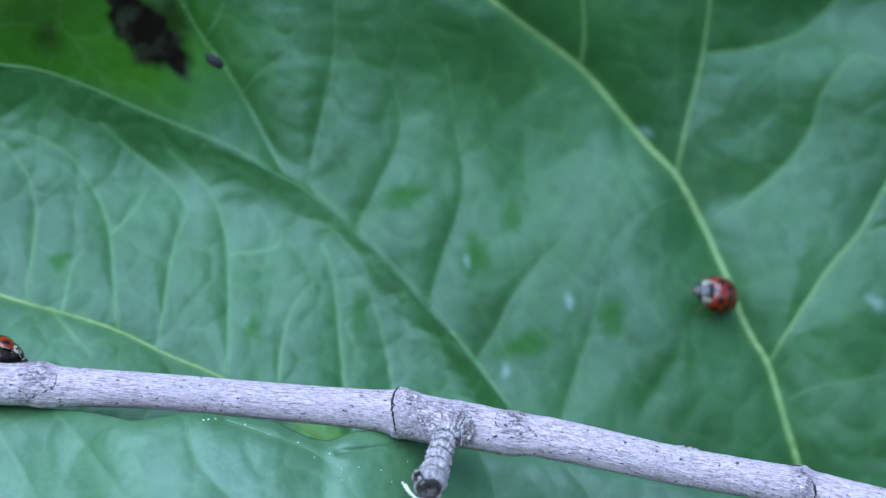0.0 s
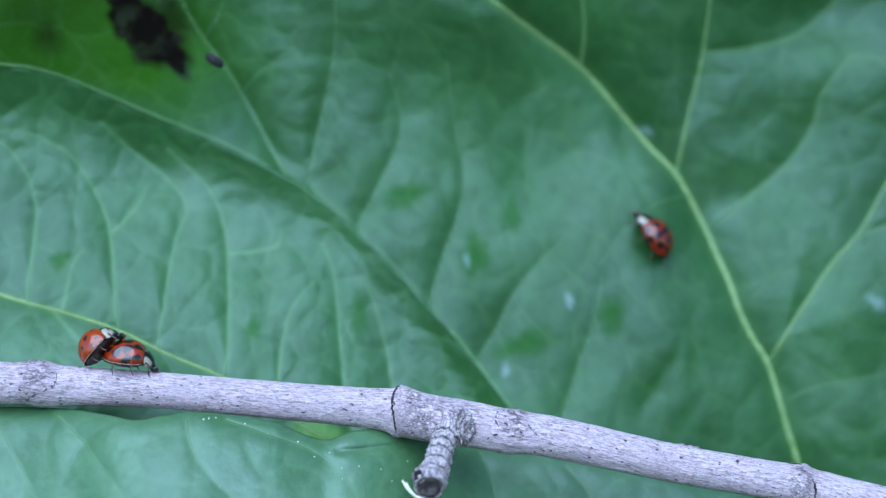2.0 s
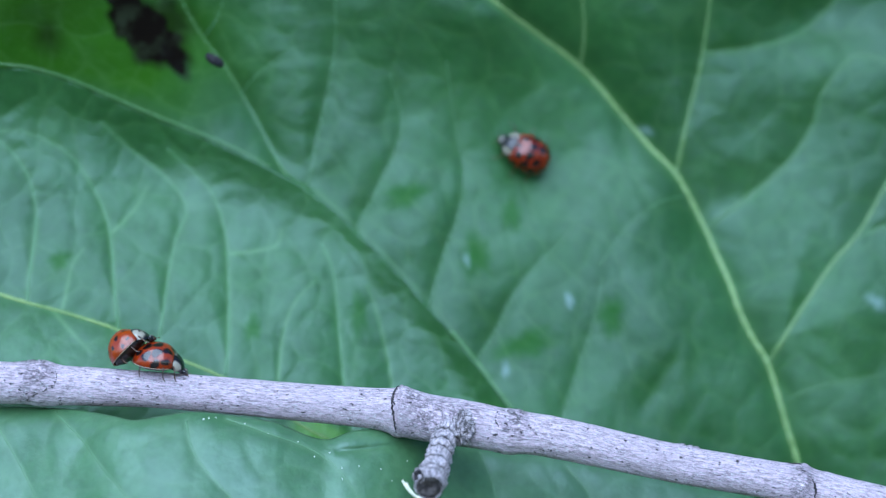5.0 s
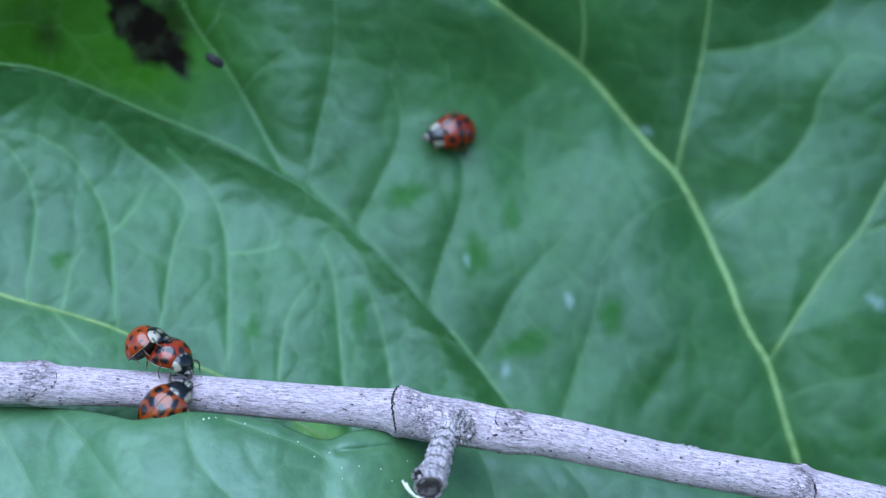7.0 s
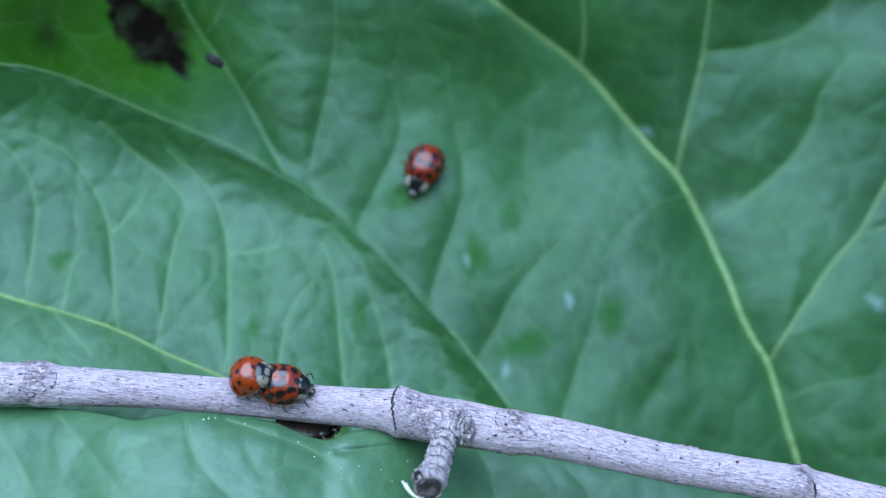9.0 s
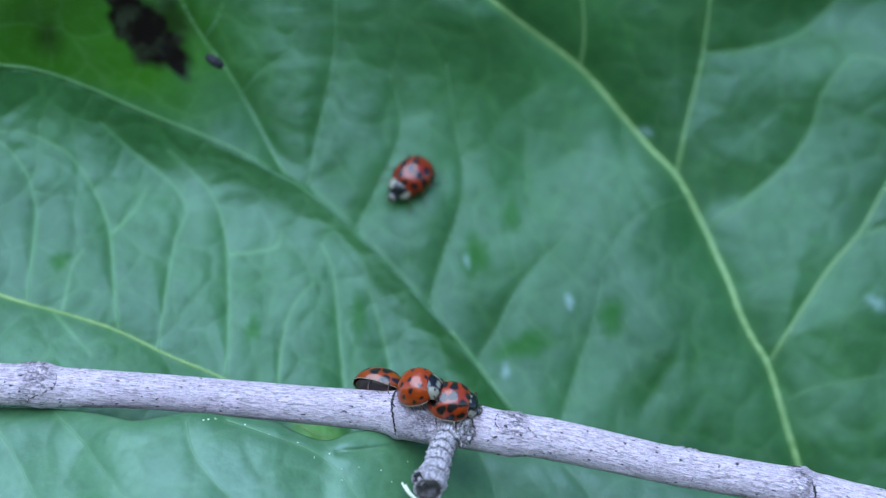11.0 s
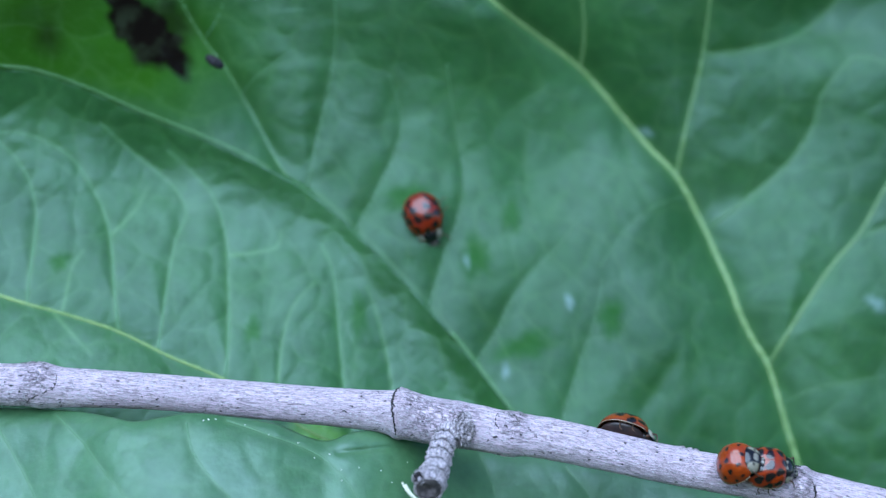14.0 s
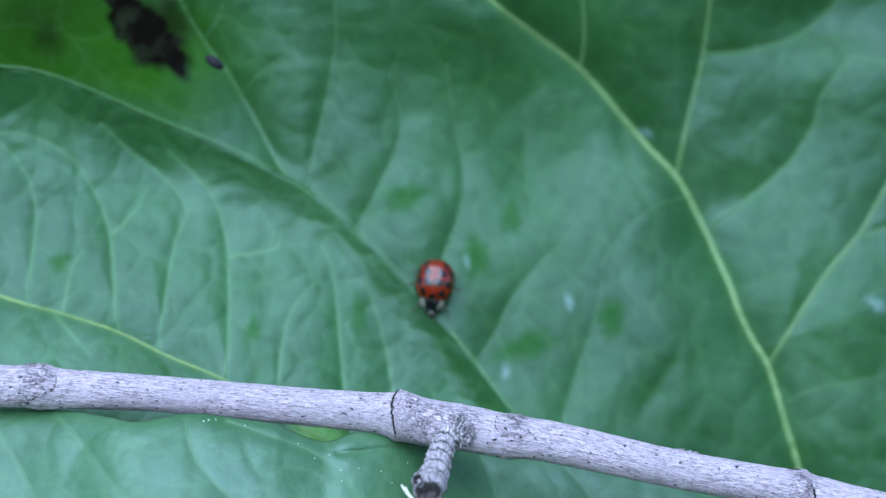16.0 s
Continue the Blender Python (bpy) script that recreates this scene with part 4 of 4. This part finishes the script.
male, male_legs = ladybird(M_ORANGE, FEW, 1.03, 2.8, 1.02, True, "glossy orange ladybird with few small spots riding on a mate", True, 20)
rival, rival_legs = ladybird(M_RUST, BOLD, 1.16, 2.4, 1.17, True, "rusty orange ladybird with bold black spots clinging to the twig")
loner, loner_legs = ladybird(M_DEEP, DENSE, 1.02, 2.3, 1.18, False, "deep red ladybird with black spots walking over the leaf", nod=0)


# ---- movement ----
def stance(x, y, z, heading, toward, roll):
    """A pose in millimetres round the middle of the view: heading in the upright plane (0 along +x, 90 up), turned
    toward the viewer, with the back at roll degrees (0 up, 90 to the viewer, 180 hanging)."""
    a, e, r = radians(heading), radians(toward), radians(roll)
    f = Vector((math.cos(a) * math.cos(e), -math.sin(e), math.sin(a) * math.cos(e)))
    w = Vector((0, -math.sin(r), math.cos(r)))
    u = (w - f * w.dot(f)).normalized()
    s = u.cross(f)
    m = Matrix((f, s, u)).transposed().to_4x4()
    return Matrix.Translation((x * MM, y * MM, H + z * MM)) @ m


def cling(x, y, z, heading, toward, lean):
    """A pose on the upright leaf: the back to the viewer, leaning to the right of its way by lean degrees."""
    a, e, l = radians(heading), radians(toward), radians(lean)
    f = Vector((math.cos(a) * math.cos(e), -math.sin(e), math.sin(a) * math.cos(e)))
    w = Vector((0, -1, 0)) * math.cos(l) + Vector((math.sin(a), 0, -math.cos(a))) * math.sin(l)
    u = (w - f * w.dot(f)).normalized()
    m = Matrix((f, u.cross(f), u)).transposed().to_4x4()
    return Matrix.Translation((x * MM, y * MM, H + z * MM)) @ m


def steps(legs, rows, stride=0.0032, swing=17.0):
    """The legs swing in two sets of three as the body gets on, and rest when it rests."""
    times_ = np.array([t for t, _ in rows])
    places = np.array([m.translation for _, m in rows])
    gone = np.r_[0, np.cumsum(np.linalg.norm(np.diff(places, axis=0), axis=1))]
    for leg, rest, splay, phase in legs:
        keys = []
        for t in np.arange(0.0, 16.01, 0.1):
            s = np.interp(t, times_, gone)
            a = splay + swing * math.sin(2 * math.pi * s / stride + (0 if phase > 0 else math.pi))
            lift = 6 * max(0.0, math.cos(2 * math.pi * s / stride + (0 if phase > 0 else math.pi)))
            keys.append((float(t), Matrix.Translation(rest) @ pose(0, 0, 0, lift * (1 if rest[1] > 0 else -1), 0, a)))
        walk(leg, keys)


def motions():
    walk(twig, [(t, pose(PIVOT[0] * MM, 0, H + PIVOT[1] * MM, 0, 0.0377 * d, 0)) for t, d in (
        (0.0, 1.5), (0.5, -4.0), (1.0, 2.0), (1.5, -4.0), (2.0, 0.0), (3.0, 1.0), (4.0, 0.0), (6.5, 0.5), (9.0, 0.8), (11.5, 3.0),
        (12.0, 3.5), (12.5, 4.5), (13.0, 4.5), (13.5, 1.5), (14.0, 1.5), (14.5, 5.5), (15.0, 4.5), (15.5, 4.5), (16.0, 4.8))])
    rows = [
        (0.00, stance(-57.85, 2.12, -13.29, -2, 0, -30)),
        (0.50, stance(-53.60, 2.00, -12.99, -2, 0, -28)),
        (1.00, stance(-49.52, 1.03, -13.32, -6, 0, -14)),
        (1.50, stance(-44.55, -0.15, -13.20, -6, 0, 2)),
        (2.00, stance(-40.45, -0.44, -13.78, -6, 0, 6)),
        (2.50, stance(-38.73, -0.66, -13.92, -6, 0, 9)),
        (3.00, stance(-37.99, -0.74, -13.99, -6, 0, 10)),
        (3.50, stance(-37.47, -0.74, -13.99, -6, 0, 10)),
        (4.00, stance(-37.11, -0.74, -14.06, -6, 0, 10)),
        (5.20, stance(-36.35, -0.88, -14.20, -8, 2, 12)),
        (6.50, stance(-34.87, -1.17, -14.63, -14, 6, 16)),
        (7.00, stance(-35.07, -1.17, -13.75, -24, 35, 16)),
        (7.50, stance(-35.42, -2.73, -14.53, -38, 30, 40)),
        (8.00, stance(-32.84, -2.84, -15.14, -15, 14, 42)),
        (8.50, stance(-26.78, -3.68, -17.07, -22, 6, 60)),
        (9.00, stance(-20.13, -3.82, -17.30, -6, 4, 64)),
        (9.70, stance(-13.42, -3.75, -18.16, -4, 0, 62)),
        (10.40, stance(-5.40, -3.60, -18.90, -4, 0, 58)),
        (11.00, stance(1.75, -3.26, -19.43, -8, 0, 50)),
        (11.50, stance(8.13, -2.62, -20.64, -14, 0, 38)),
        (12.00, stance(15.24, -1.59, -21.29, -14, 0, 22)),
        (12.50, stance(22.37, -0.88, -23.11, -11, 0, 12)),
        (13.00, stance(29.70, -1.31, -24.25, -14, 0, 18)),
        (13.50, stance(36.03, -3.75, -26.70, -6, 0, 62)),
        (14.00, stance(42.54, -3.68, -27.89, -4, 0, 60)),
        (14.50, stance(49.16, -1.59, -28.34, -14, 0, 22)),
        (15.00, stance(56.64, -0.15, -29.58, -10, 0, 2)),
        (15.50, stance(62.03, -0.15, -30.76, -10, 0, 2)),
        (16.00, stance(67.41, -0.88, -31.72, -8, 0, 12)),
    ]
    walk(female, rows)
    steps(female_legs, rows)
    rows = [
        (0.00, stance(-61.98, 0.78, -11.71, 49, 4, -5)),
        (0.50, stance(-57.06, 0.59, -11.41, 49, 4, -5)),
        (1.00, stance(-53.27, -0.00, -11.53, 49, 4, -5)),
        (1.50, stance(-48.69, -0.00, -11.61, 49, 4, -5)),
        (2.00, stance(-44.83, -0.20, -12.19, 49, 4, -5)),
        (2.50, stance(-43.23, -0.20, -12.41, 49, 4, -5)),
        (3.00, stance(-42.60, -0.20, -12.48, 49, 4, -5)),
        (3.50, stance(-41.95, -0.20, -12.40, 49, 4, -5)),
        (4.00, stance(-41.61, -0.20, -12.54, 49, 4, -5)),
        (5.20, stance(-40.66, -0.20, -12.27, 44, 4, -5)),
        (6.50, stance(-39.11, -0.20, -12.14, 38, 4, -5)),
        (7.00, stance(-38.60, -0.59, -11.93, 38, 24, 10)),
        (7.50, stance(-37.33, -1.35, -11.17, 22, 50, 14)),
        (8.00, stance(-36.41, -2.97, -12.82, 26, 34, 32)),
        (8.50, stance(-30.82, -4.16, -14.49, 24, 32, 48)),
        (9.00, stance(-24.67, -4.53, -16.08, 13, 32, 54)),
        (9.70, stance(-17.76, -4.41, -16.16, 12, 28, 52)),
        (10.40, stance(-9.91, -4.16, -16.68, 5, 24, 48)),
        (11.00, stance(-2.84, -3.89, -17.50, 8, 24, 44)),
        (11.50, stance(3.43, -3.60, -18.61, 18, 24, 40)),
        (12.00, stance(11.11, -2.10, -18.88, 30, 5, 22)),
        (12.50, stance(18.62, -0.59, -20.50, 37, 4, -5)),
        (13.00, stance(26.00, -0.39, -21.76, 37, 4, -5)),
        (13.50, stance(32.18, -4.41, -24.62, 18, 32, 52)),
        (14.00, stance(38.12, -4.64, -27.10, 20, 34, 56)),
        (14.50, stance(44.81, -0.97, -25.62, 38, 4, -5)),
        (15.00, stance(52.19, -0.20, -26.67, 49, 4, -5)),
        (15.50, stance(57.72, -0.20, -27.99, 49, 4, -5)),
        (16.00, stance(63.25, -0.20, -29.17, 49, 4, -5)),
    ]
    walk(male, rows)
    steps(male_legs, rows, 0.012, 6.0)
    rows = [
        (0.00, stance(-36.31, 5.50, -28.06, 10, 0, 90)),
        (5.00, stance(-36.31, 5.50, -27.83, 10, 0, 90)),
        (5.70, stance(-35.65, 1.50, -24.39, 15, 0, 95)),
        (6.10, stance(-34.88, -3.60, -20.51, 8, 0, 80)),
        (6.30, stance(-34.89, -4.25, -19.45, 5, 0, 66)),
        (6.50, stance(-35.32, -4.25, -19.66, 6, 0, 62)),
        (7.00, stance(-35.76, -4.25, -20.03, 50, 0, 60)),
        (7.50, stance(-37.29, -4.25, -20.47, 42, 5, 66)),
        (8.00, stance(-36.65, -0.88, -22.37, -2, 0, 168)),
        (8.50, stance(-26.26, 1.80, -24.11, -5, 0, 205)),
        (9.00, stance(-17.71, 2.84, -23.89, -12, 0, 222)),
        (9.60, stance(-12.98, 3.68, -23.65, -10, 0, 240)),
        (10.20, stance(-10.01, 4.11, -21.44, -8, 0, 285)),
        (10.80, stance(-7.88, 2.44, -18.51, -14, 0, 325)),
        (11.30, stance(-6.37, 1.10, -17.25, -20, 0, 345)),
        (11.50, stance(-5.55, 1.10, -17.10, -20, 0, 345)),
        (12.00, stance(-0.30, 1.80, -18.55, -20, 0, 335)),
        (12.50, stance(8.87, 0.59, -19.75, -20, 0, 352)),
        (13.00, stance(18.20, -1.31, -21.75, -20, 0, 378)),
        (13.50, stance(25.57, -0.44, -22.70, -16, 0, 366)),
        (14.00, stance(24.71, 2.84, -24.04, -16, 0, 318)),
        (14.25, stance(28.10, 4.21, -27.95, -14, 0, 262)),
        (14.50, stance(30.34, 1.80, -32.72, -12, 0, 205)),
        (15.00, stance(37.35, 1.45, -34.39, -12, 0, 200)),
        (15.50, stance(41.21, 1.45, -35.50, -12, 0, 200)),
        (16.00, stance(44.17, 1.45, -36.24, -12, 0, 200)),
    ]
    walk(rival, rows)
    steps(rival_legs, rows)
    rows = [
        (0.00, cling(38.37, 21.55, -6.13, 165, 42, 15)),
        (0.50, cling(36.42, 21.64, -5.11, 160, 38, 15)),
        (1.00, cling(33.38, 21.91, -3.07, 147, 18, 35)),
        (1.50, cling(30.92, 22.66, 0.24, 138, 0, 60)),
        (2.00, cling(29.72, 23.30, 2.45, 122, 0, 65)),
        (2.50, cling(27.84, 23.59, 3.40, 136, 10, 48)),
        (3.00, cling(25.85, 23.34, 2.77, 152, 35, 15)),
        (3.50, cling(23.26, 23.66, 3.64, 147, 30, 15)),
        (4.00, cling(20.40, 24.81, 6.51, 138, 18, 22)),
        (4.20, cling(18.67, 25.18, 7.71, 140, 14, 20)),
        (5.00, cling(11.60, 25.25, 13.75, 150, 10, 12)),
        (5.80, cling(6.65, 23.96, 18.45, 165, 10, 8)),
        (6.30, cling(5.38, 23.66, 18.91, 178, 18, 5)),
        (6.50, cling(4.59, 23.52, 18.27, 182, 22, 5)),
        (7.00, cling(1.26, 22.89, 16.34, 192, 28, 5)),
        (7.50, cling(-1.65, 22.31, 13.95, 215, 30, 5)),
        (8.00, cling(-2.68, 21.94, 11.81, 235, 25, 5)),
        (8.50, cling(-2.75, 21.87, 11.33, 244, 16, 5)),
        (9.00, cling(-2.83, 21.84, 11.18, 246, 16, 5)),
        (10.20, cling(-3.85, 21.62, 10.46, 232, 18, 5)),
        (11.50, cling(-4.80, 21.43, 9.83, 220, 22, 5)),
        (12.00, cling(-5.03, 21.41, 9.83, 216, 22, 5)),
        (12.50, cling(-5.34, 21.29, 9.27, 222, 20, 5)),
        (13.00, cling(-4.63, 20.96, 6.99, 252, 10, 5)),
        (13.50, cling(-4.24, 20.76, 5.81, 268, 6, 5)),
        (14.00, cling(-2.51, 20.57, 4.16, 290, -5, 5)),
        (14.50, cling(-0.63, 20.10, 1.33, 296, -8, 5)),
        (15.00, cling(-0.31, 19.47, -1.56, 272, 0, 5)),
        (15.50, cling(-1.09, 18.85, -3.98, 256, 0, 5)),
        (16.00, cling(-1.25, 18.61, -4.99, 262, 6, 5)),
    ]
    walk(loner, rows)
    steps(loner_legs, rows)


motions()
